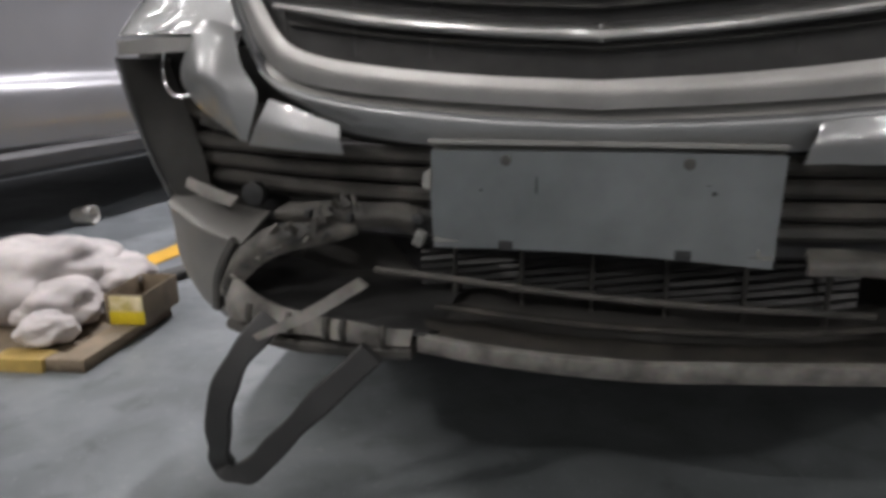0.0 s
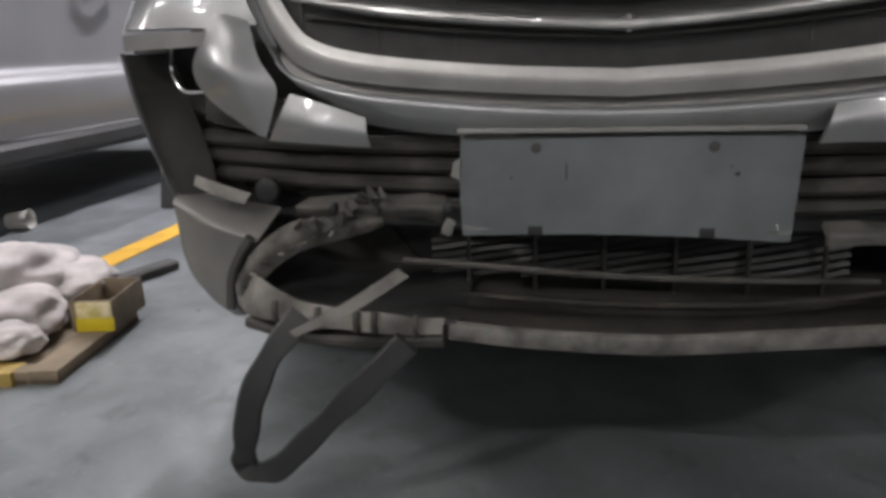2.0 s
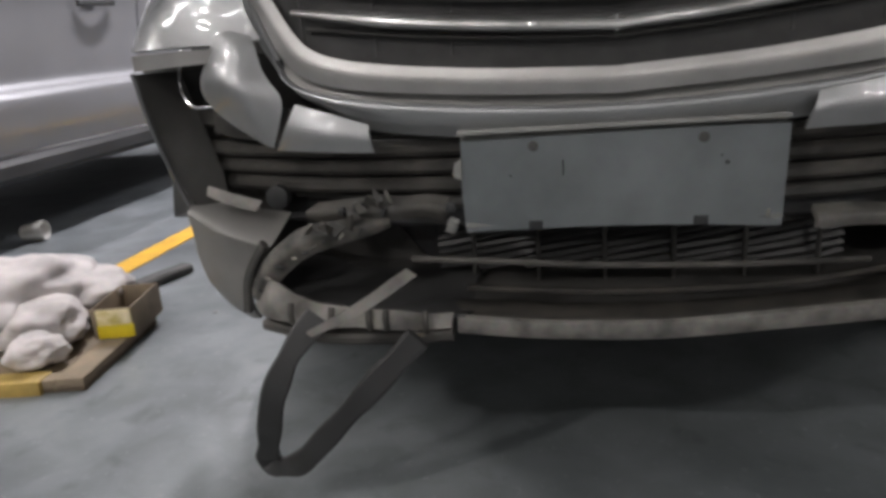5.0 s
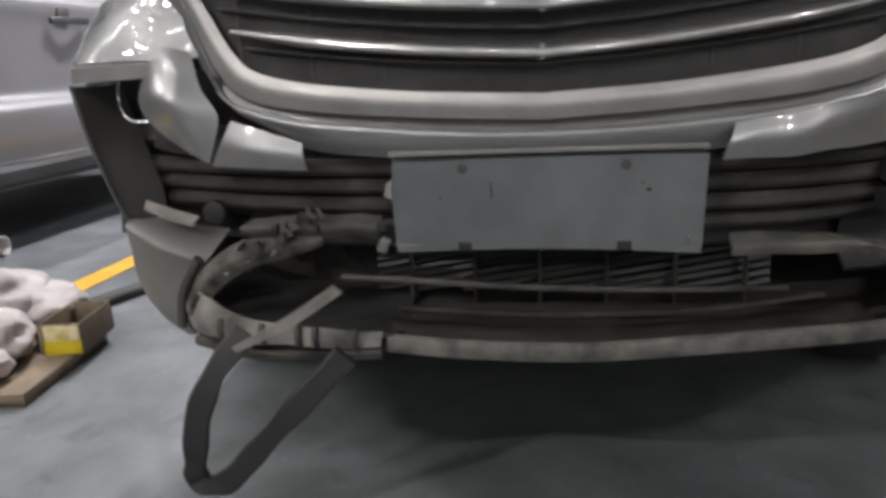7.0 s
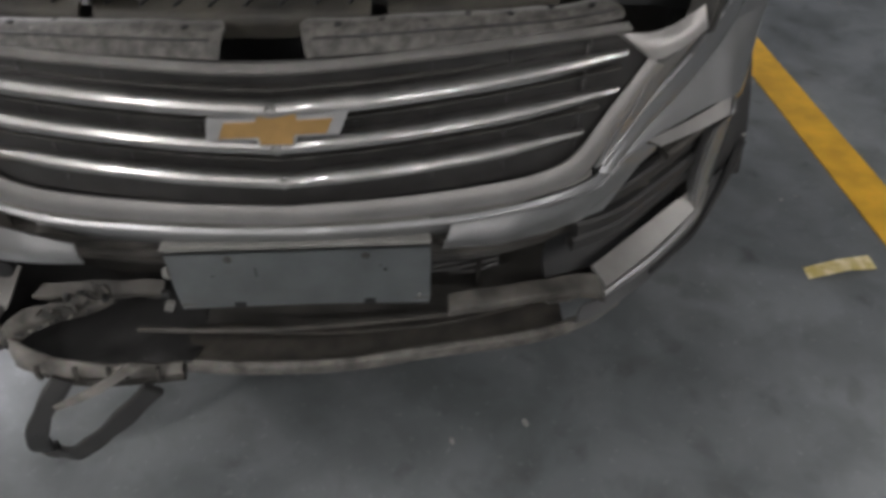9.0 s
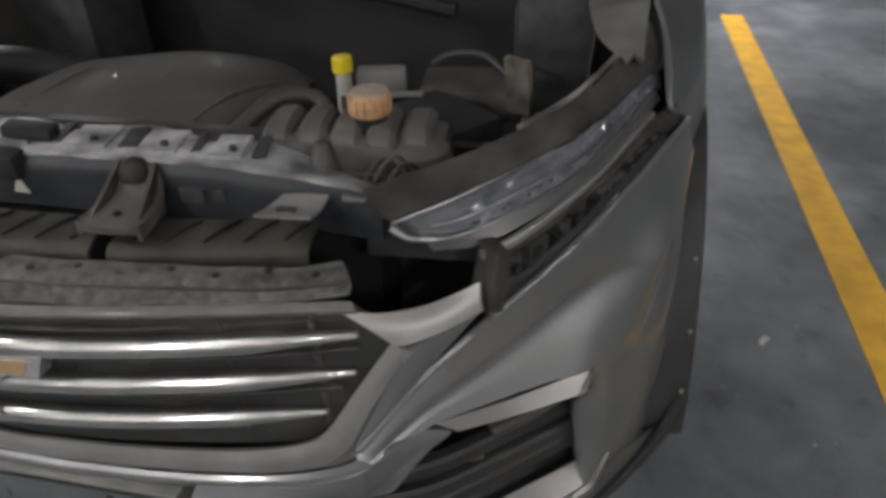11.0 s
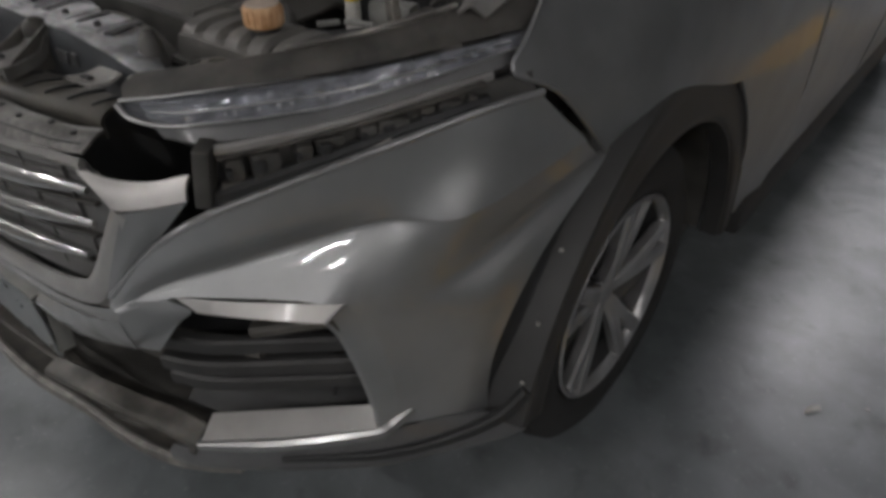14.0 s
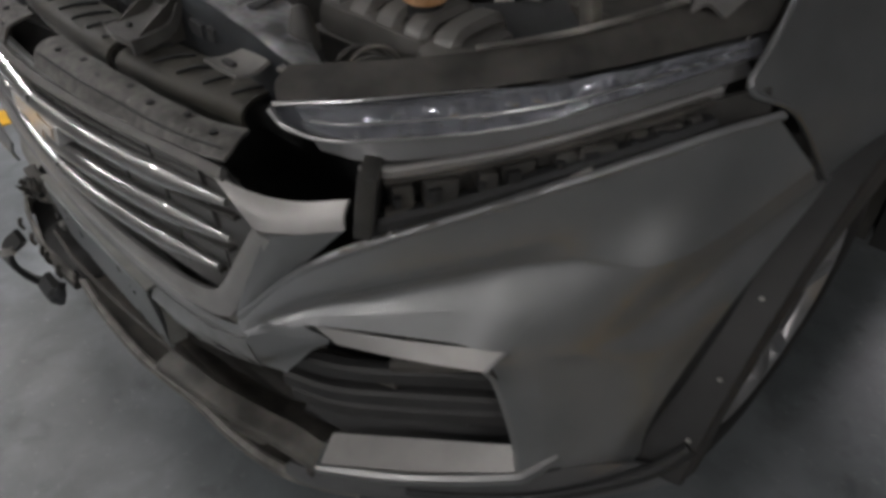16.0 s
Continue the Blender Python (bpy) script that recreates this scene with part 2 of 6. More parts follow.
BAG = material("cloudy_plastic_film", (0.50, 0.465, 0.45), 0.7, 0, 0, 0.18, 12, 60, 0.15)
CHIP = material("broken_pale_plastic", (0.30, 0.295, 0.28), 0.6, 0, 0, 0.2, 60, 200, 0.1)
PAPER = material("yellow_paper", (0.62, 0.5, 0.16), 0.7, 0, 0, 0.2, 30, 120, 0.1, (0.7, 0.62, 0.42))
TAPE_DULL = material("dull_yellow_tape", (0.42, 0.29, 0.08), 0.5, 0, 0, 0.2, 20, 120, 0.08)
TAPE = material("yellow_tape", (0.62, 0.48, 0.02), 0.4, 0, 0, 0.1, 20, 120, 0.05)
WHITE_CEILING = material("white_ceiling_paint", (0.78, 0.78, 0.78), 0.85, 0, 0, 0.06, 1.5, 40, 0.1)
WALL = material("grey_wall_paint", (0.26, 0.265, 0.27), 0.8, 0, 0, 0.08, 1.5, 40, 0.1)
FLOOR = floor_material()
# glow of the tubes added only for glints in the paint
GLINT_TUBE = glowing("glint_tube_light", (1.0, 0.96, 0.94), 90.0)
TUBE = glowing("tube_light", (1.0, 0.98, 0.97), 85.0)


# ---- mesh helpers ----
def part(name, bm, mat_, parent=None, label="", smooth=True):
    """Links a bmesh as one mesh object, under a thing or a part."""
    me = bpy.data.meshes.new(name)
    bmesh.ops.recalc_face_normals(bm, faces=bm.faces)
    bm.to_mesh(me)
    bm.free()
    me.materials.append(mat_)
    for p in me.polygons:
        p.use_smooth = smooth
    if smooth:
        me.set_sharp_from_angle(angle=radians(38))
    ob = new(name, me)
    if parent:
        ob.parent = parent
        ob.matrix_parent_inverse = Matrix.Translation(-parent_place(parent))
    if label:
        tagged(ob, label)
    return ob


def parent_place(ob):
    return Vector(ob.location) if ob.type == "EMPTY" else Vector((0, 0, 0))


def thing(name, place, label, category, group="", kind=""):
    ob = new(name)
    ob.location = place
    ob.empty_display_size = 0.1
    return tagged(ob, label, category, group, kind)


def spline(pts, n):
    """n + 1 points evenly by parameter on a Catmull-Rom curve through pts."""
    p = [Vector(v) for v in pts]
    p = [2 * p[0] - p[1]] + p + [2 * p[-1] - p[-2]]
    out = []
    for i in range(n + 1):
        u = i / n * (len(p) - 3)
        k = min(int(u), len(p) - 4)
        f = u - k
        a, b, c, d = p[k:k + 4]
        out.append(0.5 * (2 * b + (c - a) * f + (2 * a - 5 * b + 4 * c - d) * f * f + (3 * b - a - 3 * c + d) * f ** 3))
    return out


def patch_bm(rows, nu=20, nv=8, thick=0.004, inside=(0, 1.2, 0.6), rough=0.0):
    """A curved sheet through rows of control points, thickened away from its outer face."""
    bm = bmesh.new()
    lines = [spline(r, nu) for r in rows]
    grid = [[None] * (nu + 1) for _ in range(nv + 1)]
    for i in range(nu + 1):
        for j, v in enumerate(spline([ln[i] for ln in lines], nv)):
            if rough:
                v = v + rough * noise.noise_vector(v * 17)
            grid[j][i] = v
    back = [[None] * (nu + 1) for _ in range(nv + 1)]
    ref = Vector(inside)
    for j in range(nv + 1):
        for i in range(nu + 1):
            du = grid[j][min(i + 1, nu)] - grid[j][max(i - 1, 0)]
            dv = grid[min(j + 1, nv)][i] - grid[max(j - 1, 0)][i]
            nn = du.cross(dv)
            nn = nn.normalized() if nn.length > 1e-9 else Vector((0, -1, 0))
            if nn.dot(grid[j][i] - ref) < 0:
                nn = -nn
            back[j][i] = grid[j][i] - nn * thick
    f = [[bm.verts.new(v) for v in r] for r in grid]
    g = [[bm.verts.new(v) for v in r] for r in back]
    for j in range(nv):
        for i in range(nu):
            bm.faces.new((f[j][i], f[j][i + 1], f[j + 1][i + 1], f[j + 1][i]))
            bm.faces.new((g[j][i], g[j + 1][i], g[j + 1][i + 1], g[j][i + 1]))
    for i in range(nu):
        bm.faces.new((f[0][i], g[0][i], g[0][i + 1], f[0][i + 1]))
        bm.faces.new((f[nv][i], f[nv][i + 1], g[nv][i + 1], g[nv][i]))
    for j in range(nv):
        bm.faces.new((f[j][0], f[j + 1][0], g[j + 1][0], g[j][0]))
        bm.faces.new((f[j][nu], g[j][nu], g[j + 1][nu], f[j + 1][nu]))
    return bm


def patch(name, rows, mat_, parent, nu=20, nv=8, thick=0.004, label="", inside=(0, 1.2, 0.6), rough=0.0):
    return part(name, patch_bm(rows, nu, nv, thick, inside, rough), mat_, parent, label)


def sweep_bm(pts, prof, n=24, up=(0, 0, 1), taper=None):
    """A closed profile (across, up) carried along a smooth path."""
    bm = bmesh.new()
    line = spline(pts, n)
    rings = []
    for i, p in enumerate(line):
        t = (line[min(i + 1, n)] - line[max(i - 1, 0)]).normalized()
        s = t.cross(Vector(up)).normalized()
        u = s.cross(t)
        k = taper(i / n) if taper else 1.0
        rings.append([bm.verts.new(p + s * a * k + u * b * k) for a, b in prof])
    m = len(prof)
    for a, b in zip(rings, rings[1:]):
        for i in range(m):
            bm.faces.new((a[i], a[(i + 1) % m], b[(i + 1) % m], b[i]))
    bm.faces.new(rings[0])
    bm.faces.new(list(reversed(rings[-1])))
    return bm


def sweep(name, pts, prof, mat_, parent, n=24, label="", up=(0, 0, 1), taper=None):
    return part(name, sweep_bm(pts, prof, n, up, taper), mat_, parent, label)


def ring_profile(r, k=10):
    return [(r * math.cos(2 * math.pi * i / k), r * math.sin(2 * math.pi * i / k)) for i in range(k)]


def flat_profile(w, h, c=0.25):
    """A box profile with cut corners, w across and h high."""
    x, y, e = w / 2, h / 2, c * min(w, h)
    return [(-x + e, -y), (x - e, -y), (x, -y + e), (x, y - e), (x - e, y), (-x + e, y), (-x, y - e), (-x, -y + e)]


def box_bm(c, s, bevel=0.003, turn=(0, 0, 0)):
    own = bmesh.new()
    bmesh.ops.create_cube(own, size=1.0)
    bmesh.ops.scale(own, vec=s, verts=own.verts)
    if bevel:
        bmesh.ops.bevel(own, geom=own.edges[:], offset=bevel, segments=2, affect="EDGES", profile=0.6)
    bmesh.ops.transform(own, matrix=pose(*c, *turn), verts=own.verts)
    return own


def box(name, c, s, mat_, parent=None, bevel=0.003, turn=(0, 0, 0), label="", smooth=True):
    return part(name, box_bm(c, s, bevel, turn), mat_, parent, label, smooth)


def lathe_bm(prof, k=32, m=None, loop=False):
    """A turned shape from (radius, height) pairs round z, laid by the pose m."""
    bm = bmesh.new()
    rings = [[bm.verts.new((r * math.cos(2 * math.pi * i / k), r * math.sin(2 * math.pi * i / k), h)) for i in range(k)] for r, h in prof]
    for a, b in zip(rings, rings[1:] + (rings[:1] if loop else [])):
        for i in range(k):
            bm.faces.new((a[i], a[(i + 1) % k], b[(i + 1) % k], b[i]))
    if not loop:
        bm.faces.new(list(reversed(rings[0])))
        bm.faces.new(rings[-1])
    if m is not None:
        bmesh.ops.transform(bm, matrix=m, verts=bm.verts)
    return bm


def lathe(name, prof, mat_, parent, m, k=32, label=""):
    return part(name, lathe_bm(prof, k, m), mat_, parent, label)


def extrude_bm(outline, depth, place):
    """A flat outline (x, z) thickened along y and laid by place."""
    bm = bmesh.new()
    a = [bm.verts.new(place @ Vector((x, 0, z))) for x, z in outline]
    b = [bm.verts.new(place @ Vector((x, depth, z))) for x, z in outline]
    bm.faces.new(a)
    bm.faces.new(list(reversed(b)))
    for i in range(len(a)):
        j = (i + 1) % len(a)
        bm.faces.new((a[i], b[i], b[j], a[j]))
    return bm


# ---- the garage ----
def slab(name, x0, x1, y0, y1, z0, z1, mat_, label):
    return tagged(box(name, ((x0 + x1) / 2, (y0 + y1) / 2, (z0 + z1) / 2), (x1 - x0, y1 - y0, z1 - z0), mat_, None, 0), label, name.split("_")[0], kind="structure")


slab("floor", -9, 9, -7, 12, -0.15, 0, FLOOR, "blue-grey painted garage floor with stains and scuffs")
slab("ceiling", -9, 9, -7, 12, CEIL + 0.12, CEIL + 0.3, WHITE_CEILING, "plain white painted garage ceiling")
slab("wall_south", -9, 9, -7.2, -7, -0.15, CEIL + 0.3, WALL, "plain painted garage wall behind the parking bays")
slab("wall_north", -9, 9, 12, 12.2, -0.15, CEIL + 0.3, WALL, "plain painted garage wall beyond the cars")
slab("wall_west", -9.2, -9, -7, 12, -0.15, CEIL + 0.3, WALL, "plain painted garage side wall")
slab("wall_east", 9, 9.2, -7, 12, -0.15, CEIL + 0.3, WALL, "plain painted garage side wall")


def bay_line(pts, width, label):
    ob = part("bay_line", patch_bm([[(x - width / 2, y, 0.0045) for x, y in pts], [(x + width / 2, y, 0.0045) for x, y in pts]], 40, 2, 0.004, (0, 0, -5)), YELLOW, None)
    return tagged(ob, label, "bay line", "yellow bay lines", "structure")


bay_line([(1.545, -1.2), (1.543, 0.0), (1.538, 0.8), (1.53, 1.9), (1.52, 4.6)], 0.14, "yellow painted parking bay line with worn edges")
bay_line([(-1.70, -1.2), (-1.69, 0.4), (-1.69, 1.4), (-1.68, 2.4), (-1.65, 5.0)], 0.11, "pale yellow painted parking bay line on the bright floor")


def tube_lamp(x, y, turn, watts, long):
    lamp = thing("ceiling_lamp", (x, y, CEIL), "white fluorescent tube in a plain batten, added out of view", "ceiling lamp", "ceiling tube lamps")
    lamp.rotation_euler = (0, 0, radians(turn))
    for nm, c, s, mt in (("batten", (0, 0, 0.07), (long + 0.1, 0.09, 0.06), WALL), ("tube", (0, 0, 0.02), (long, 0.03, 0.03), TUBE if watts else GLINT_TUBE)):
        ob = part(nm, box_bm(c, s, 0.008), mt)
        ob.parent = lamp
    if not watts:
        return
    data = bpy.data.lights.new("tube_light", "AREA")
    data.shape, data.size, data.size_y, data.energy = "RECTANGLE", long, 0.05, watts
    data.color = (1.0, 0.962, 1.02) if y > 2 else (1.0, 0.952, 0.93)
    li = new("tube_light", data)
    li.parent = lamp
    li.location = (0, 0, 0.0)


for row in TUBES:
    tube_lamp(*row)

# ---- the damaged car ----
CAR = thing("damaged_car", (0, 1.9, 0), "grey metallic crossover with a crushed front bumper and open bonnet", "car")


# grille
def grille():
    g = patch("grille", [
        [(-0.44, 0.049, 0.908), (-0.22, 0.022, 0.895), (0, 0.014, 0.885), (0.22, 0.022, 0.895), (0.44, 0.049, 0.908)],
        [(-0.49, 0.058, 0.85), (-0.24, 0.033, 0.80), (0, 0.023, 0.79), (0.24, 0.033, 0.80), (0.49, 0.058, 0.85)],
        [(-0.405, 0.048, 0.70), (-0.22, 0.033, 0.675), (0, 0.023, 0.66), (0.22, 0.033, 0.675), (0.405, 0.048, 0.70)]],
        MESH, CAR, 40, 16, 0.006, "black mesh grille with three chrome bars")
    # fine vertical ribs of the mesh
    for k in range(9):
        x = -0.4 + 0.1 * k
        zt, zb = 0.865 + 0.07 * abs(x), 0.685 + 0.06 * abs(x)
        sweep("mesh_rib", [(x, 0.028 + 0.14 * x * x, zb), (x, 0.026 + 0.14 * x * x, (zt + zb) / 2), (x, 0.019 + 0.14 * x * x, zt)], flat_profile(0.004, 0.006), MESH, g, 4, up=(0, 1, 0))
    for zc, xe, ye, ze, h in ((0.832, 0.45, 0.041, 0.877, 0.020), (0.777, 0.445, 0.038, 0.827, 0.019), (0.722, 0.407, 0.033, 0.766, 0.018)):
        half = lambda s: [(s * xe, ye, ze), (s * xe * 0.66, ye * 0.55, zc + (ze - zc) * 0.52), (s * xe * 0.3, ye * 0.15, zc + (ze - zc) * 0.17), (s * 0.004, 0.0, zc)]
        pts = half(-1) + [p for p in reversed(half(1))]
        sweep("chrome_bar", pts, [(-0.008, -h / 2), (0.007, -h / 2), (0.0105, -h * 0.38), (0.0112, -h * 0.18), (0.0100, h * 0.04), (0.0074, h * 0.24), (0.0040, h * 0.40), (0.0, h / 2), (-0.008, h / 2)], DUSTY_CHROME, g, 60,
              taper=lambda u: 0.35 + 0.65 * min(1, 9 * min(u, 1 - u)))
    # thin dusty fins of the mesh between the bars
    rows = [(0.872, 0.435, 0.050, 0.902), (0.832, 0.45, 0.041, 0.877), (0.777, 0.445, 0.038, 0.827), (0.722, 0.407, 0.033, 0.766), (0.692, 0.375, 0.032, 0.722)]
    for a, b in zip(rows, rows[1:]):
        zc, xe, ye, ze = ((p + q) / 2 for p, q in zip(a, b))
        half = lambda s: [(s * xe, ye + 0.012, ze), (s * xe * 0.66, ye * 0.55 + 0.012, zc + (ze - zc) * 0.52), (s * xe * 0.3, ye * 0.15 + 0.012, zc + (ze - zc) * 0.17), (s * 0.004, 0.012, zc)]
        sweep("mesh_fin", half(-1) + [p for p in reversed(half(1))], flat_profile(0.014, 0.0045), FIN_DUST, g, 40)
    return g


def surround(s):
    """One half of the satin strip that runs under the grille and up its side."""
    inner = [(0, 0.004, 0.672), (0.16, 0.008, 0.680), (0.30, 0.016, 0.695), (0.372, 0.024, 0.712), (0.405, 0.030, 0.738), (0.44, 0.040, 0.795), (0.482, 0.05, 0.862)]
    outer = [(0, 0.002, 0.640), (0.16, 0.006, 0.648), (0.31, 0.014, 0.661), (0.392, 0.023, 0.680), (0.430, 0.030, 0.715), (0.464, 0.040, 0.785), (0.505, 0.052, 0.852)]
    mid = [((a[0] + b[0]) / 2, (a[1] + b[1]) / 2 - 0.004, (a[2] + b[2]) / 2 + 0.002) for a, b in zip(inner, outer)]
    rows = [[(s * x, y, z) for x, y, z in r] for r in (inner, mid, outer)]
    return patch("surround_strip", rows, SATIN, GRILLE, 36, 6, 0.008, "satin silver strip round the grille")


GRILLE = grille()
for s in (1, -1):
    surround(s)
    # bright corner piece and the body-coloured cheek under it
    patch("corner_piece", [[(s * x, y, z) for x, y, z in r] for r in (
        [(0.435, 0.040, 0.905), (0.478, 0.062, 0.893), (0.520, 0.086, 0.893), (0.566, 0.111, 0.908)],
        [(0.460, 0.042, 0.886), (0.492, 0.056, 0.880), (0.526, 0.074, 0.882), (0.568, 0.102, 0.894)],
        [(0.488, 0.046, 0.862), (0.506, 0.054, 0.863), (0.534, 0.070, 0.869), (0.572, 0.098, 0.880)])], SATIN, GRILLE, 12, 6, 0.006, "bright silver corner of the grille surround")
    patch("cheek", [[(s * x, y, z) for x, y, z in r] for r in (
        [(0.500, 0.050, 0.857), (0.530, 0.070, 0.865), (0.568, 0.100, 0.876)],
        [(0.462, 0.036, 0.775), (0.486, 0.048, 0.785), (0.520, 0.078, 0.815)],
        [(0.432, 0.026, 0.708), (0.440, 0.030, 0.712), (0.452, 0.040, 0.725)])], PAINT, GRILLE, 10, 10, 0.005)
# top moulding of the grille and its emblem
patch("top_moulding", [
    [(-0.445, 0.047, 0.915), (-0.2, 0.012, 0.902), (0, 0.0, 0.892), (0.2, 0.012, 0.902), (0.445, 0.047, 0.915)],
    [(-0.450, 0.040, 0.908), (-0.2, 0.005, 0.894), (0, -0.007, 0.884), (0.2, 0.005, 0.894), (0.450, 0.040, 0.908)],
    [(-0.450, 0.043, 0.902), (-0.2, 0.008, 0.888), (0, -0.004, 0.878), (0.2, 0.008, 0.888), (0.450, 0.043, 0.902)]], SCUFFED_BAND, GRILLE, 48, 6, 0.010, "dusty grey moulding above the grille")


def emblem():
    """A badge: a silver frame with a gold cross-shaped centre, as plain shapes."""
    m = pose(0.002, -0.010, 0.804, -3)
    rim = [(-0.088, -0.010), (-0.082, 0.020), (-0.024, 0.020), (-0.021, 0.029), (0.031, 0.029), (0.034, 0.021), (0.094, 0.027), (0.080, -0.006), (0.027, -0.008), (0.023, -0.021), (-0.023, -0.021), (-0.025, -0.012)]
    gold = [(-0.068, 0.000), (-0.062, 0.014), (-0.022, 0.015), (-0.018, 0.026), (0.028, 0.026), (0.030, 0.016), (0.074, 0.018), (0.064, -0.003), (0.024, -0.004), (0.020, -0.018), (-0.020, -0.018), (-0.022, -0.007), (-0.072, -0.008)]
    part("emblem", extrude_bm(rim, 0.022, m), BADGE_SILVER, GRILLE, "chrome-edged badge on the grille", False)
    part("emblem_centre", extrude_bm(gold, 0.006, m @ pose(0, -0.0015, 0)), GOLD, GRILLE, "gold-coloured badge centre", False)


emblem()
# worn plastic deck above the grille, in two pieces with a gap in the middle
for s in (1, -1):
    deck = patch("grille_deck", [[(s * x, y, z) for x, y, z in r] for r in (
        [(0.052, 0.003, 0.896), (0.15, 0.007, 0.901), (0.25, 0.017, 0.907), (0.35, 0.031, 0.912), (0.44, 0.052, 0.918)],
        [(0.048, 0.013, 0.917), (0.15, 0.017, 0.919), (0.25, 0.027, 0.921), (0.35, 0.041, 0.921), (0.44, 0.062, 0.925)],
        [(0.045, 0.032, 0.925), (0.15, 0.035, 0.927), (0.25, 0.044, 0.928), (0.35, 0.058, 0.926), (0.43, 0.080, 0.929)],
        [(0.050, 0.050, 0.925), (0.15, 0.053, 0.926), (0.25, 0.062, 0.926), (0.35, 0.076, 0.924), (0.42, 0.098, 0.927)])], DECK, CAR, 40, 12, 0.004, "chalky scuffed plastic deck above the grille", rough=0.0025)
    sweep("deck_step", [(s * 0.06, 0.012, 0.9175), (s * 0.15, 0.016, 0.9195), (s * 0.25, 0.026, 0.9215), (s * 0.35, 0.040, 0.9215), (s * 0.43, 0.060, 0.925)], flat_profile(0.003, 0.003), DARK_METAL, deck, 24)
    for k in range(7):
        x = s * (0.09 + 0.052 * k)
        y = 0.028 + 0.24 * x * x + 0.008 * (k % 2)
        lathe("deck_hole", [(0.0045, 0), (0.0045, 0.002)], DEEP, deck, pose(x, y, 0.9245 + 0.008 * abs(x)), 10)
        if k % 2:
            box("deck_rib", (x + s * 0.024, y - 0.016, 0.916 + 0.012 * abs(x)), (0.007, 0.016, 0.006), PALE_DUST, deck, 0.002, (38, 0, s * 8))

# ---- front bumper ----
BUMPER = patch("front_bumper", [
    [(-0.466, 0.040, 0.748), (-0.432, 0.031, 0.692), (-0.395, 0.026, 0.668), (-0.30, 0.018, 0.648), (-0.1, 0.010, 0.631), (0.1, 0.010, 0.631), (0.30, 0.018, 0.648), (0.425, 0.030, 0.684), (0.452, 0.036, 0.735)],
    [(-0.463, 0.036, 0.742), (-0.428, 0.026, 0.685), (-0.392, 0.021, 0.660), (-0.30, 0.012, 0.640), (-0.1, 0.004, 0.623), (0.1, 0.004, 0.623), (0.30, 0.012, 0.640), (0.435, 0.028, 0.672), (0.472, 0.041, 0.720)],
    [(-0.460, 0.038, 0.734), (-0.422, 0.032, 0.675), (-0.387, 0.030, 0.648), (-0.30, 0.017, 0.624), (-0.1, 0.009, 0.607), (0.1, 0.009, 0.607), (0.30, 0.018, 0.624), (0.44, 0.036, 0.660), (0.485, 0.052, 0.70)],
    [(-0.456, 0.05, 0.727), (-0.418, 0.05, 0.668), (-0.38, 0.058, 0.635), (-0.30, 0.030, 0.606), (-0.1, 0.022, 0.589), (0.1, 0.022, 0.589), (0.30, 0.032, 0.606), (0.43, 0.06, 0.645), (0.49, 0.075, 0.68)]],
    PAINT, CAR, 80, 16, 0.004, "grey metallic front bumper, torn open on one side")


def edge_at(line, x):
    """Point of a polyline at the given x."""
    for a, b in zip(line, line[1:]):
        if min(a[0], b[0]) <= x <= max(a[0], b[0]):
            f = (x - a[0]) / (b[0] - a[0])
            return tuple(p + (q - p) * f for p, q in zip(a, b))
    return line[-1]


STRIP_EDGE = [(-0.464, 0.040, 0.785), (-0.430, 0.030, 0.715), (-0.392, 0.023, 0.680), (-0.31, 0.014, 0.661), (-0.16, 0.006, 0.648), (0, 0.002, 0.640), (0.16, 0.006, 0.648), (0.31, 0.014, 0.661), (0.392, 0.023, 0.680), (0.430, 0.030, 0.715), (0.464, 0.040, 0.785)]
LIP_EDGE = [(-0.466, 0.040, 0.748), (-0.432, 0.031, 0.692), (-0.395, 0.026, 0.668), (-0.30, 0.018, 0.648), (-0.1, 0.010, 0.631), (0.1, 0.010, 0.631), (0.30, 0.018, 0.648), (0.425, 0.030, 0.684), (0.452, 0.036, 0.735)]
XS = [-0.43 + 0.86 * k / 36 for k in range(37)]
VALLEY = [(edge_at(STRIP_EDGE, x), edge_at(LIP_EDGE, x)) for x in XS]
# sheet closes the gap; its dull grey holds the shade under the strip
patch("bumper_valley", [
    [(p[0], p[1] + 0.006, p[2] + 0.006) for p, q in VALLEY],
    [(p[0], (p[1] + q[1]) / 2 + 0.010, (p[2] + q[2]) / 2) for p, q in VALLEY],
    [(q[0], q[1] + 0.005, q[2] - 0.005) for p, q in VALLEY]], PAINT_DULL, BUMPER, 72, 8, 0.004, "grey valley under the grille strip, dulled for shade")
patch("bumper_flap", [
    [(0.228, 0.006, 0.628), (0.30, 0.009, 0.640), (0.37, 0.014, 0.652), (0.44, 0.024, 0.674)],
    [(0.220, -0.004, 0.606), (0.30, 0.001, 0.616), (0.37, 0.012, 0.628), (0.44, 0.030, 0.650)],
    [(0.214, 0.002, 0.585), (0.30, 0.010, 0.588), (0.37, 0.022, 0.594), (0.43, 0.042, 0.602)]], PAINT_DENTED, BUMPER, 30, 18, 0.004, "glossy flap of bumper skin beside the plate", rough=0.003)
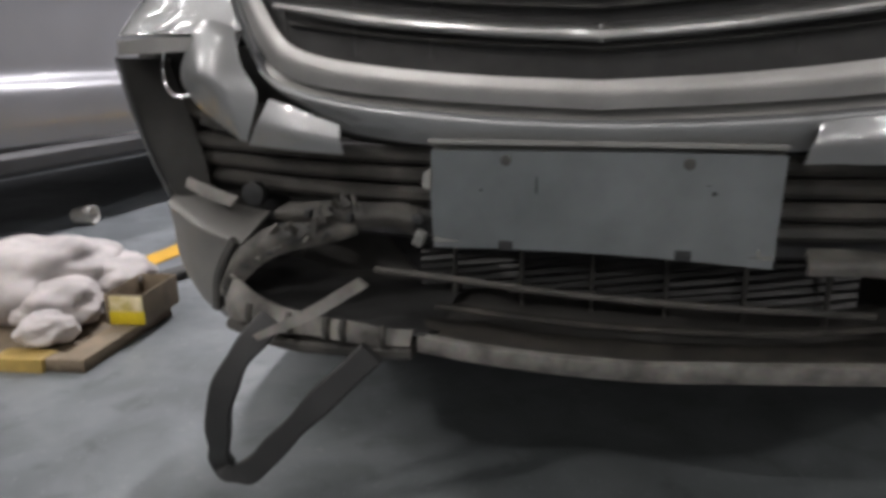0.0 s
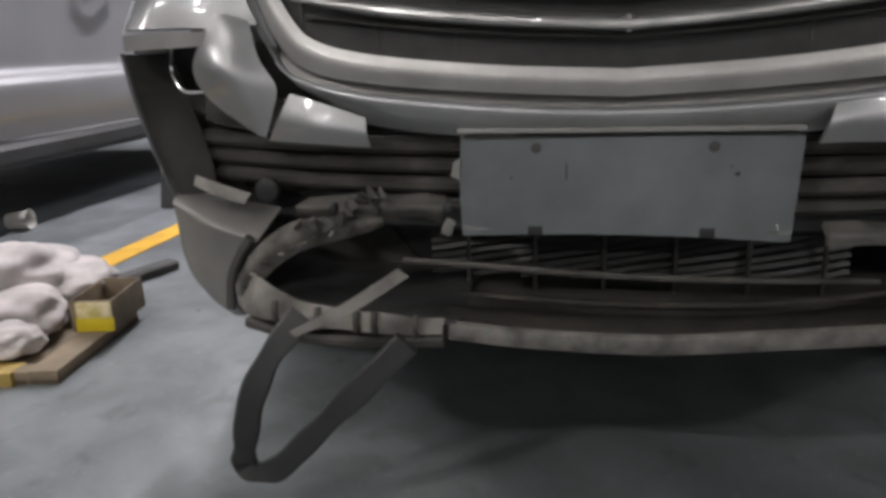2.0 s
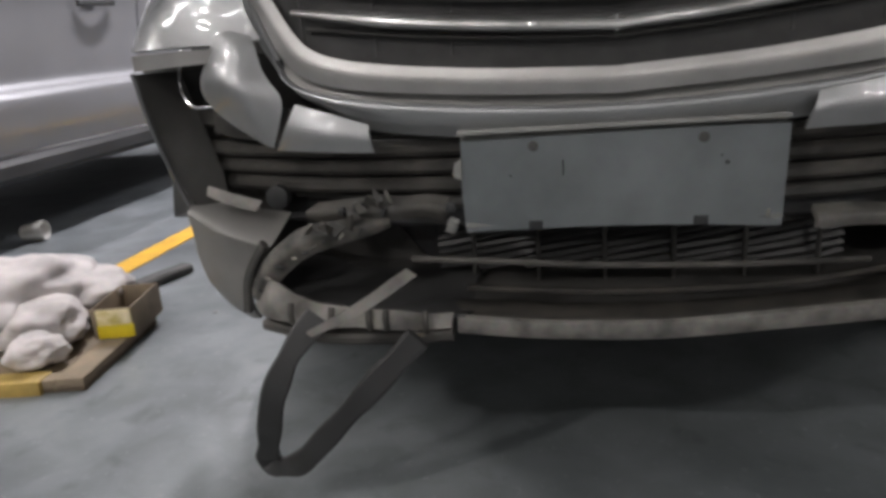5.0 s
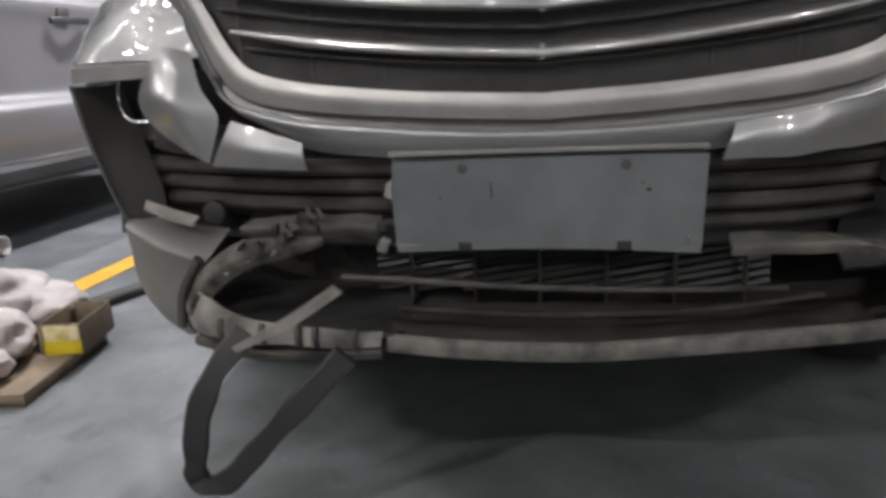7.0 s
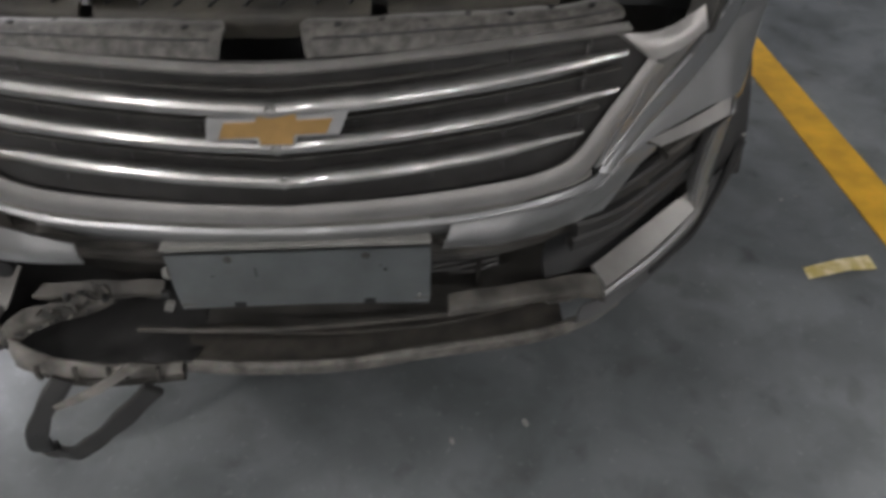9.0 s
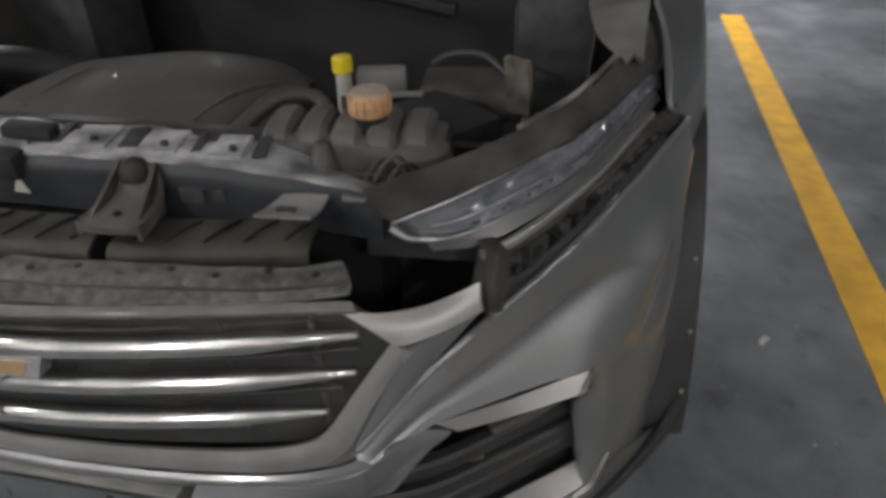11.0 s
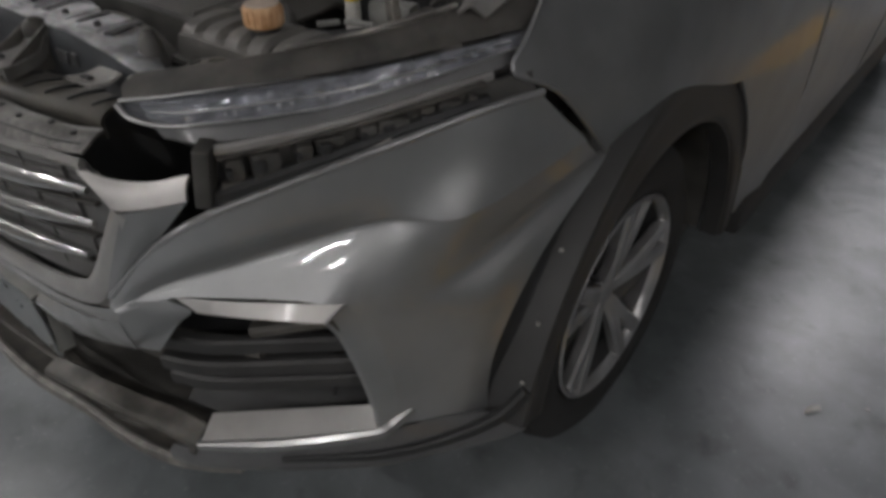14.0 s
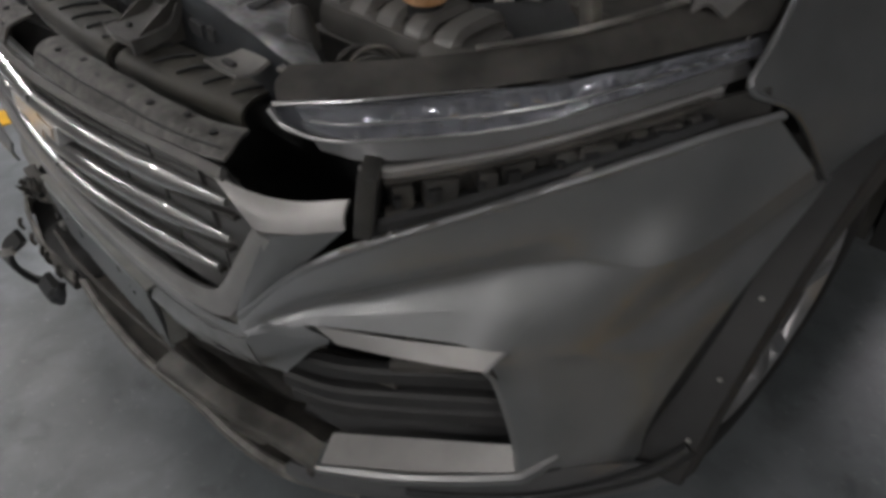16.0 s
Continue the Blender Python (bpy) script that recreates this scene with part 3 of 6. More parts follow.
# sound corner of the bumper
CREASE = [(0.462, 0.026, 0.698), (0.517, 0.072, 0.722), (0.585, 0.126, 0.722), (0.645, 0.171, 0.720), (0.698, 0.214, 0.715), (0.766, 0.335, 0.71), (0.832, 0.64, 0.790)]
PANEL = [
    [(0.436, 0.026, 0.705), (0.500, 0.060, 0.785), (0.565, 0.105, 0.842), (0.650, 0.205, 0.886), (0.718, 0.320, 0.914), (0.770, 0.425, 0.933), (0.800, 0.495, 0.938)],
    [(0.442, 0.022, 0.703), (0.505, 0.058, 0.760), (0.569, 0.104, 0.800), (0.648, 0.195, 0.832), (0.712, 0.297, 0.856), (0.777, 0.405, 0.874), (0.818, 0.545, 0.885)],
    [(0.450, 0.022, 0.702), (0.506, 0.070, 0.745), (0.567, 0.132, 0.774), (0.634, 0.206, 0.798), (0.706, 0.288, 0.818), (0.786, 0.372, 0.82), (0.828, 0.58, 0.85)],
    [(0.452, 0.022, 0.700), (0.506, 0.076, 0.738), (0.567, 0.140, 0.760), (0.629, 0.208, 0.783), (0.702, 0.284, 0.803), (0.785, 0.364, 0.806), (0.828, 0.59, 0.838)],
    [(0.457, 0.023, 0.699), (0.512, 0.074, 0.730), (0.577, 0.133, 0.740), (0.638, 0.189, 0.750), (0.703, 0.248, 0.758), (0.774, 0.350, 0.757), (0.831, 0.615, 0.812)],
    CREASE]
SIDE = [
    [(0.716, 0.238, 0.675), (0.746, 0.288, 0.67), (0.778, 0.34, 0.668), (0.805, 0.405, 0.680), (0.824, 0.500, 0.70)],
    [(0.724, 0.255, 0.60), (0.752, 0.303, 0.592), (0.777, 0.345, 0.588), (0.796, 0.380, 0.585), (0.811, 0.415, 0.58)],
    [(0.728, 0.268, 0.52), (0.752, 0.308, 0.51), (0.773, 0.340, 0.50), (0.789, 0.368, 0.495), (0.802, 0.400, 0.49)],
    [(0.724, 0.264, 0.452), (0.750, 0.308, 0.44), (0.771, 0.340, 0.434), (0.787, 0.367, 0.43), (0.802, 0.402, 0.425)]]
# front stretch over the opening, then the flank, where the crease fades into one smooth skin
patch("corner_panel", [[tuple(v) for v in spline(r, 84)[:57]] for r in PANEL], PAINT, BUMPER, 56, 48, 0.004)
patch("corner_side", [[tuple(v) for v in spline(r, 84)[56:]] for r in PANEL] + [[tuple(v) for v in spline(r, 28)] for r in SIDE], PAINT, BUMPER, 28, 72, 0.004)
# painted skin beside the fog lamp opening
patch("lamp_cheek", [
    [(0.39, 0.018, 0.652), (0.44, 0.024, 0.676), (0.472, 0.036, 0.712), (0.510, 0.068, 0.7195)],
    [(0.38, 0.022, 0.630), (0.445, 0.033, 0.652), (0.492, 0.052, 0.690), (0.536, 0.084, 0.7015)],
    [(0.37, 0.024, 0.610), (0.44, 0.039, 0.628), (0.478, 0.054, 0.655), (0.510, 0.076, 0.672)],
    [(0.36, 0.026, 0.592), (0.40, 0.036, 0.597), (0.435, 0.047, 0.602), (0.465, 0.058, 0.606)]], PAINT, BUMPER, 20, 16, 0.004)
patch("lamp_side", [[(0.691, 0.184, 0.70), (0.686, 0.214, 0.645), (0.692, 0.234, 0.57), (0.700, 0.247, 0.50), (0.700, 0.262, 0.44)], [(0.66, 0.32, 0.70), (0.66, 0.34, 0.645), (0.67, 0.35, 0.57), (0.67, 0.35, 0.50), (0.67, 0.35, 0.44)]], BLACK, BUMPER, 12, 4, 0.004, inside=(1.5, 0.0, 0.6))
patch("lamp_flange", [
    [(0.686, 0.196, 0.690), (0.676, 0.226, 0.645), (0.680, 0.250, 0.57), (0.688, 0.262, 0.50), (0.700, 0.250, 0.456)],
    [(0.690, 0.182, 0.697), (0.684, 0.208, 0.648), (0.690, 0.228, 0.572), (0.699, 0.241, 0.50), (0.708, 0.240, 0.455)],
    [(0.695, 0.196, 0.707), (0.699, 0.216, 0.662), (0.706, 0.236, 0.586), (0.713, 0.250, 0.51), (0.715, 0.249, 0.453)],
    [(0.698, 0.214, 0.7145), (0.716, 0.238, 0.675), (0.724, 0.255, 0.60), (0.728, 0.268, 0.52), (0.724, 0.264, 0.452)]], PAINT, BUMPER, 24, 12, 0.004)
sweep("rolled_edge", [(0.440, 0.030, 0.712), (0.499, 0.065, 0.787), (0.565, 0.109, 0.845), (0.650, 0.209, 0.889), (0.718, 0.324, 0.917), (0.770, 0.429, 0.936), (0.800, 0.499, 0.941)], ring_profile(0.0055, 12), PAINT, BUMPER, 40)
# bright satin flecks added as glints along the torn edge and the fold
random.seed(9)
EDGE = spline([(0.499, 0.065, 0.787), (0.565, 0.109, 0.845), (0.650, 0.209, 0.889), (0.718, 0.324, 0.917), (0.770, 0.429, 0.936)], 60)
for k in range(11):
    p = EDGE[random.randrange(4, 58)]
    box("glint_fleck", (p[0] + 0.001, p[1] - 0.004, p[2] + 0.003), (0.003, random.uniform(0.005, 0.016), 0.003), SATIN_CHROME, BUMPER, 0.001, (12, 0, -36 + random.uniform(-8, 8)))
for u in (22, 40):
    p = EDGE[u]
    patch("edge_tab", [[(p[0] - 0.012, p[1] - 0.018, p[2] - 0.002), (p[0] + 0.012, p[1] + 0.018, p[2] + 0.006)], [(p[0] - 0.014, p[1] - 0.004, p[2] + 0.010), (p[0] + 0.006, p[1] + 0.022, p[2] + 0.016)]], PAINT_DULL, BUMPER, 6, 3, 0.004)
sweep("seam", [(0.60, 0.132, 0.398), (0.66, 0.187, 0.396), (0.712, 0.238, 0.394), (0.772, 0.317, 0.398), (0.828, 0.388, 0.428), (0.858, 0.428, 0.478)], flat_profile(0.014, 0.020), DEEP, BUMPER, 24, taper=lambda u: 0.55 + 0.75 * u)
# black sheet for the band of shade between bumper edge and cladding
patch("edge_shade", [
    [(0.828, 0.645, 0.785), (0.820, 0.504, 0.70), (0.807, 0.420, 0.58), (0.798, 0.405, 0.49), (0.798, 0.407, 0.425)],
    [(0.822, 0.655, 0.78), (0.820, 0.535, 0.69), (0.818, 0.462, 0.58), (0.816, 0.445, 0.49), (0.816, 0.442, 0.42)],
    [(0.845, 0.665, 0.77), (0.846, 0.560, 0.69), (0.846, 0.492, 0.58), (0.846, 0.470, 0.49), (0.846, 0.462, 0.42)]], DEEP, BUMPER, 20, 8, 0.004)
# satin strip under the crease, lower satin plate and chrome edge
patch("lamp_brow", [[(0.517, 0.078, 0.719), (0.60, 0.135, 0.717), (0.693, 0.212, 0.712)], [(0.545, 0.088, 0.701), (0.61, 0.128, 0.699), (0.688, 0.185, 0.694)]], SATIN, BUMPER, 16, 3, 0.004, "bright satin strip over the fog lamp opening")
patch("lower_plate", [[(0.480, 0.100, 0.448), (0.59, 0.185, 0.462), (0.692, 0.262, 0.476)], [(0.499, 0.062, 0.433), (0.60, 0.142, 0.440), (0.706, 0.238, 0.452)]], SATIN, BUMPER, 16, 4, 0.006, "bright satin plate under the fog lamp opening")
sweep("chrome_edge", [(0.495, 0.056, 0.422), (0.60, 0.136, 0.428), (0.702, 0.232, 0.440), (0.720, 0.258, 0.450), (0.738, 0.290, 0.474)], flat_profile(0.014, 0.024, 0.4), SATIN_CHROME, BUMPER, 24, taper=lambda u: 0.5 + 0.5 * min(1, 6 * min(u, 1 - u) + 0.2))
# same paint as the bumper, but the skirt's shade is in the colour
patch("lower_skirt", [
    [(0.455, 0.035, 0.415), (0.50, 0.058, 0.418), (0.60, 0.138, 0.424), (0.70, 0.232, 0.434), (0.757, 0.317, 0.441), (0.818, 0.393, 0.432), (0.846, 0.43, 0.43)],
    [(0.45, 0.030, 0.40), (0.50, 0.056, 0.40), (0.61, 0.143, 0.40), (0.71, 0.240, 0.40), (0.770, 0.320, 0.40), (0.826, 0.392, 0.405), (0.855, 0.432, 0.41)],
    [(0.45, 0.034, 0.375), (0.50, 0.058, 0.37), (0.61, 0.145, 0.365), (0.71, 0.243, 0.36), (0.770, 0.325, 0.36), (0.826, 0.40, 0.362), (0.852, 0.44, 0.37)],
    [(0.44, 0.06, 0.35), (0.49, 0.085, 0.342), (0.60, 0.175, 0.332), (0.70, 0.275, 0.33), (0.76, 0.355, 0.33), (0.815, 0.425, 0.335), (0.84, 0.465, 0.345)]],
    PAINT_DUST_SHADE, BUMPER, 40, 14, 0.005, "scuffed lower skirt of the bumper")
# recess of the fog lamp with its slats
patch("lamp_recess", [
    [(0.43, 0.10, 0.70), (0.56, 0.19, 0.70), (0.68, 0.30, 0.70)],
    [(0.43, 0.13, 0.60), (0.56, 0.22, 0.60), (0.69, 0.32, 0.60)],
    [(0.40, 0.13, 0.46), (0.56, 0.22, 0.46), (0.70, 0.32, 0.46)],
    [(0.40, 0.10, 0.42), (0.56, 0.16, 0.42), (0.70, 0.26, 0.43)]], DEEP, BUMPER, 10, 10, 0.005)
for z, d in ((0.598, 0.02), (0.560, 0.012), (0.522, 0.02)):
    sweep("slat", [(0.43, 0.065 + d, z - 0.004), (0.50, 0.095 + d, z), (0.58, 0.16 + d, z + 0.002), (0.688, 0.255 + d, z + 0.004)], flat_profile(0.022, 0.028, 0.2), CLADDING, BUMPER, 16)
lathe("fog_lamp", [(0.004, 0.006), (0.024, 0.004), (0.027, -0.002), (0.031, 0.0), (0.031, 0.012), (0.022, 0.05)], DUST_GREY, BUMPER, look((0.56, 0.185, 0.664), (0.40, -0.2, 0.66)), 20, "fog lamp deep in the opening")
sweep("loose_bracket", [(0.575, 0.145, 0.648), (0.62, 0.175, 0.662), (0.67, 0.22, 0.672)], flat_profile(0.025, 0.018), DUST_BLACK, BUMPER, 6)


# number plate bracket
def plate_bracket():
    b = part("plate_bracket", box_bm((0, 0.024, 0.538), (0.392, 0.03, 0.126), 0.004, (-4, 0, 0)), PLATE_EDGE, CAR, "blank grey plate bracket with screw holes")
    rows = [[(-0.193, -0.002, 0.592), (-0.06, -0.004, 0.594), (0.07, -0.004, 0.595), (0.197, -0.002, 0.594)],
            [(-0.196, 0.003, 0.53), (-0.06, 0.0, 0.53), (0.07, 0.0, 0.53), (0.196, 0.003, 0.53)],
            [(-0.194, 0.006, 0.471), (-0.06, 0.004, 0.475), (0.07, 0.004, 0.474), (0.194, 0.006, 0.468)]]
    patch("bracket_face", rows, PLATE, b, 20, 8, 0.006, "flat grey-blue plastic face")
    for x, z, w in ((-0.102, 0.5825, 0.0065), (0.1, 0.583, 0.0065), (-0.103, 0.478, 0.005), (0.1, 0.478, 0.006)):
        if z < 0.5:
            box("screw_notch", (x, 0.005, z + 0.001), (0.018, 0.004, 0.012), DEEP, b, 0.001)
            continue
        lathe("screw_hole", [(w, 0), (w, 0.0025), (w * 0.6, 0.003)], BLACK, b, pose(x, -0.0015 if z > 0.5 else 0.0035, z, 90), 14)
    patch("chip", [[(-0.203, 0.0, 0.566), (-0.194, -0.004, 0.572)], [(-0.206, 0.0, 0.548), (-0.195, -0.004, 0.545)]], PLATE_EDGE, b, 4, 4, 0.003, rough=0.004)
    for x, z, w, h in ((-0.066, 0.554, 0.0018, 0.020), (0.128, 0.551, 0.005, 0.004), (0.121, 0.560, 0.0025, 0.002), (-0.132, 0.546, 0.0025, 0.0025), (0.178, 0.486, 0.004, 0.009)):
        box("scuff", (x, 0.0006 - 0.04 * (z - 0.53) if z > 0.53 else 0.0028, z), (w, 0.004, h), DEEP if z > 0.5 else PLATE_EDGE, b, 0.0008)
    box("ledge", (0, 0.028, 0.601), (0.395, 0.060, 0.006), PLATE_EDGE, b, 0.002, (-3, 0, 0.0))
    return b


plate_bracket()

# black lower grille, crash beam, radiator
for z, y, x0, x1, mt in ((0.575, 0.065, -0.60, 0.56, DUST_BLACK), (0.548, 0.075, -0.60, 0.56, DUST_BLACK), (0.520, 0.08, -0.58, 0.54, DUST_BLACK), (0.492, 0.095, -0.46, 0.52, BLACK)):
    sweep("grille_slat", [(x0, y + 0.06, z + 0.012), (x0 * 0.6, y + 0.015, z + 0.004), (0, y, z), (x1 * 0.6, y + 0.012, z + 0.002), (x1, y + 0.10, z + 0.012)], flat_profile(0.03, 0.022, 0.3), mt, CAR, 30, "dusty black slat of the lower grille")
# sheet added on this side only, to lift the tone of the gaps
patch("slat_back", [[(-0.62, 0.165, 0.60), (-0.42, 0.115, 0.595), (-0.20, 0.10, 0.59)], [(-0.60, 0.17, 0.55), (-0.42, 0.12, 0.55), (-0.20, 0.105, 0.55)], [(-0.56, 0.175, 0.50), (-0.42, 0.13, 0.50), (-0.20, 0.12, 0.50)]], DUST_BLACK, CAR, 12, 8, 0.005, "backing sheet that lightens the gaps between the slats", rough=0.004)
sweep("crash_beam", [(-0.55, 0.24, 0.50), (-0.3, 0.17, 0.50), (0, 0.15, 0.50), (0.3, 0.17, 0.50), (0.6, 0.27, 0.50)], flat_profile(0.05, 0.11, 0.1), DARK_METAL, CAR, 20, "dark steel crash beam behind the slats")
patch("bent_bar", [[(0.225, -0.006, 0.497), (0.30, 0.012, 0.493), (0.377, 0.034, 0.483), (0.44, 0.062, 0.463), (0.487, 0.084, 0.443)], [(0.224, -0.030, 0.488), (0.30, -0.015, 0.487), (0.383, 0.004, 0.480), (0.45, 0.034, 0.456), (0.494, 0.056, 0.428)], [(0.224, -0.034, 0.474), (0.30, -0.018, 0.473), (0.383, 0.002, 0.466), (0.45, 0.031, 0.440), (0.495, 0.055, 0.412)]], BAR, CAR, 24, 6, 0.008, "bent dusty bumper bar", inside=(0.3, 0.2, -3), rough=0.003)
RAD = box("radiator", (0.0, 0.30, 0.47), (0.72, 0.03, 0.34), DARK_METAL, CAR, 0.004, label="dark radiator behind the open lower grille")
for k in range(15):
    z0 = 0.322 + 0.0125 * k
    xa, xb = max(-0.27, (0.362 - z0) / 0.17), min(0.33, (0.466 - z0) / 0.17)
    if xb - xa > 0.06:
        sweep("fin", [(xa, 0.186, z0 + 0.17 * xa), ((xa + xb) / 2, 0.178, z0 + 0.17 * (xa + xb) / 2 + 0.001 * (k % 3)), (xb, 0.188, z0 + 0.17 * xb)], flat_profile(0.008, 0.0036), FIN, RAD, 8, up=(0, -0.9, 0.5), label="pale bent fin")
for k in range(6):
    x = -0.21 + 0.1 * k
    sweep("fin_post", [(x, 0.165, 0.335), (x, 0.162, 0.40), (x, 0.165, 0.47)], flat_profile(0.006, 0.008), BLACK, RAD, 6, up=(0, 1, 0))
patch("undertray", [[(-0.42, 0.12, 0.335), (0, 0.06, 0.335), (0.42, 0.12, 0.335)], [(-0.58, 0.28, 0.34), (0, 0.28, 0.34), (0.58, 0.28, 0.34)], [(-0.62, 0.85, 0.35), (0, 0.85, 0.35), (0.62, 0.85, 0.35)]], BLACK, CAR, 12, 8, 0.01, "black undertray beneath the bumper", inside=(0, 0.4, 2))
# added black backing, stands in for the shade behind the front openings
box("dark_backing", (0, 0.46, 0.62), (1.30, 0.02, 0.56), BLACK, CAR, 0.0)

# lower trim strips
sweep("chin_strip", [(-0.212, -0.002, 0.348), (-0.10, -0.010, 0.343), (0.05, -0.008, 0.341), (0.20, 0.011, 0.346), (0.33, 0.019, 0.356), (0.42, 0.038, 0.359), (0.48, 0.066, 0.361), (0.535, 0.10, 0.366)],
      [(0.000, -0.013), (0.009, -0.013), (0.012, -0.003), (0.009, 0.008), (0.002, 0.011), (-0.004, 0.009)], CHIN, BUMPER, 50, "scuffed pale strip along the chin")
sweep("inner_strip", [(-0.205, 0.05, 0.378), (0.0, 0.035, 0.375), (0.2, 0.04, 0.381), (0.36, 0.065, 0.396)], flat_profile(0.014, 0.007), INNER, BUMPER, 30, "dusty brown inner lip")
sweep("loose_strip", [(-0.27, -0.005, 0.440), (-0.16, -0.01, 0.436), (-0.02, 0.0, 0.424), (0.15, 0.02, 0.415), (0.31, 0.04, 0.412)], flat_profile(0.008, 0.007), DUST_BLACK, BUMPER, 24)

patch("chin_tray", [
    [(-0.205, -0.004, 0.352), (0.0, -0.006, 0.346), (0.2, 0.013, 0.350), (0.33, 0.022, 0.361), (0.43, 0.044, 0.364)],
    [(-0.225, 0.03, 0.350), (0.0, 0.020, 0.343), (0.2, 0.036, 0.348), (0.33, 0.05, 0.357), (0.43, 0.07, 0.362)],
    [(-0.25, 0.075, 0.352), (0.0, 0.060, 0.346), (0.2, 0.068, 0.352), (0.33, 0.08, 0.361), (0.43, 0.095, 0.364)],
    [(-0.25, 0.12, 0.338), (0.0, 0.10, 0.338), (0.2, 0.10, 0.344), (0.33, 0.12, 0.355), (0.43, 0.14, 0.368)]], INNER, BUMPER, 40, 12, 0.004, "brown dusty plastic behind the chin", inside=(0, 0.2, -3), rough=0.003)
# dark sheet added to fill the hollow in place of its shade
patch("torn_filler", [
    [(-0.565, 0.075, 0.372), (-0.49, 0.012, 0.372), (-0.40, -0.012, 0.366), (-0.30, -0.02, 0.362), (-0.20, -0.01, 0.358)],
    [(-0.60, 0.14, 0.365), (-0.50, 0.10, 0.36), (-0.40, 0.08, 0.355), (-0.30, 0.07, 0.355), (-0.20, 0.07, 0.352)],
    [(-0.64, 0.26, 0.36), (-0.50, 0.24, 0.37), (-0.40, 0.22, 0.36), (-0.30, 0.20, 0.36), (-0.20, 0.20, 0.36)]], CLADDING, BUMPER, 24, 12, 0.005, "crumpled dark filler sheet behind the torn lip", inside=(-0.3, 0.2, -3), rough=0.014)

# ---- torn side of the bumper ----
patch("torn_corner", [
    [(-0.49, 0.065, 0.835), (-0.56, 0.075, 0.83), (-0.64, 0.12, 0.82), (-0.72, 0.24, 0.83), (-0.80, 0.46, 0.90)],
    [(-0.475, 0.04, 0.785), (-0.55, 0.04, 0.785), (-0.63, 0.07, 0.785), (-0.715, 0.20, 0.79), (-0.80, 0.44, 0.82)],
    [(-0.455, 0.028, 0.735), (-0.52, 0.012, 0.735), (-0.625, 0.01, 0.733), (-0.70, 0.14, 0.74), (-0.80, 0.42, 0.75)]], PAINT_DENTED, BUMPER, 40, 24, 0.004, "glossy grey corner above the broken fog lamp", rough=0.004)
patch("torn_brow", [[(-0.50, 0.012, 0.729), (-0.56, 0.008, 0.730), (-0.628, 0.006, 0.728)], [(-0.512, 0.012, 0.712), (-0.56, 0.008, 0.711), (-0.63, 0.008, 0.708)]], SATIN, BUMPER, 12, 3, 0.01, "satin strip left hanging over the broken lamp")
patch("hanging_flap", [
    [(-0.530, 0.046, 0.775), (-0.505, 0.044, 0.775), (-0.476, 0.046, 0.772)],
    [(-0.518, 0.014, 0.737), (-0.492, 0.012, 0.734), (-0.462, 0.022, 0.730)],
    [(-0.540, 0.014, 0.688), (-0.490, -0.010, 0.690), (-0.448, 0.012, 0.694)],
    [(-0.524, 0.014, 0.650), (-0.475, -0.008, 0.655), (-0.428, 0.010, 0.664)],
    [(-0.492, 0.014, 0.622), (-0.462, -0.002, 0.630), (-0.434, 0.006, 0.630)],
    [(-0.468, 0.015, 0.604), (-0.456, 0.006, 0.603), (-0.446, 0.008, 0.600)]], PAINT_DENTED, BUMPER, 20, 34, 0.004, "glossy torn flap of bumper skin", rough=0.004)
patch("torn_tab", [[(-0.408, 0.004, 0.652), (-0.358, -0.002, 0.637), (-0.310, -0.004, 0.621)], [(-0.424, -0.002, 0.622), (-0.365, -0.014, 0.612), (-0.308, -0.010, 0.603)], [(-0.442, 0.004, 0.593), (-0.371, -0.006, 0.589), (-0.306, -0.006, 0.585)]],
      PAINT_DENTED, BUMPER, 12, 8, 0.004, "glossy square tab of torn bumper skin")
# black sheet behind the open hole, standing in for its deep shade
patch("lamp_hole_backing", [
    [(-0.69, 0.12, 0.72), (-0.58, 0.16, 0.72), (-0.46, 0.18, 0.72)],
    [(-0.67, 0.12, 0.61), (-0.57, 0.18, 0.61), (-0.44, 0.19, 0.61)],
    [(-0.64, 0.14, 0.49), (-0.55, 0.24, 0.50), (-0.42, 0.26, 0.50)],
    [(-0.58, 0.26, 0.34), (-0.50, 0.27, 0.34), (-0.30, 0.28, 0.34)]], BLACK, BUMPER, 10, 10, 0.006)
patch("lamp_wall", [[(-0.632, 0.012, 0.705), (-0.60, 0.07, 0.705)], [(-0.632, 0.03, 0.64), (-0.59, 0.09, 0.63)], [(-0.630, 0.06, 0.56), (-0.575, 0.10, 0.55)], [(-0.626, 0.09, 0.505), (-0.58, 0.11, 0.50)]], BLACK, BUMPER, 4, 14, 0.006)
sweep("skin_edge", [(-0.634, 0.010, 0.706), (-0.635, 0.028, 0.64), (-0.633, 0.058, 0.56), (-0.632, 0.086, 0.506)], ring_profile(0.0035, 8), PAINT_DUST_SHADE, BUMPER, 16)
sweep("bright_wire", [(-0.575, 0.03, 0.712), (-0.579, 0.028, 0.688), (-0.572, 0.024, 0.668), (-0.556, 0.02, 0.655), (-0.515, 0.018, 0.656)], ring_profile(0.0022, 6), CHROME, BUMPER, 16, "bright wire loop")
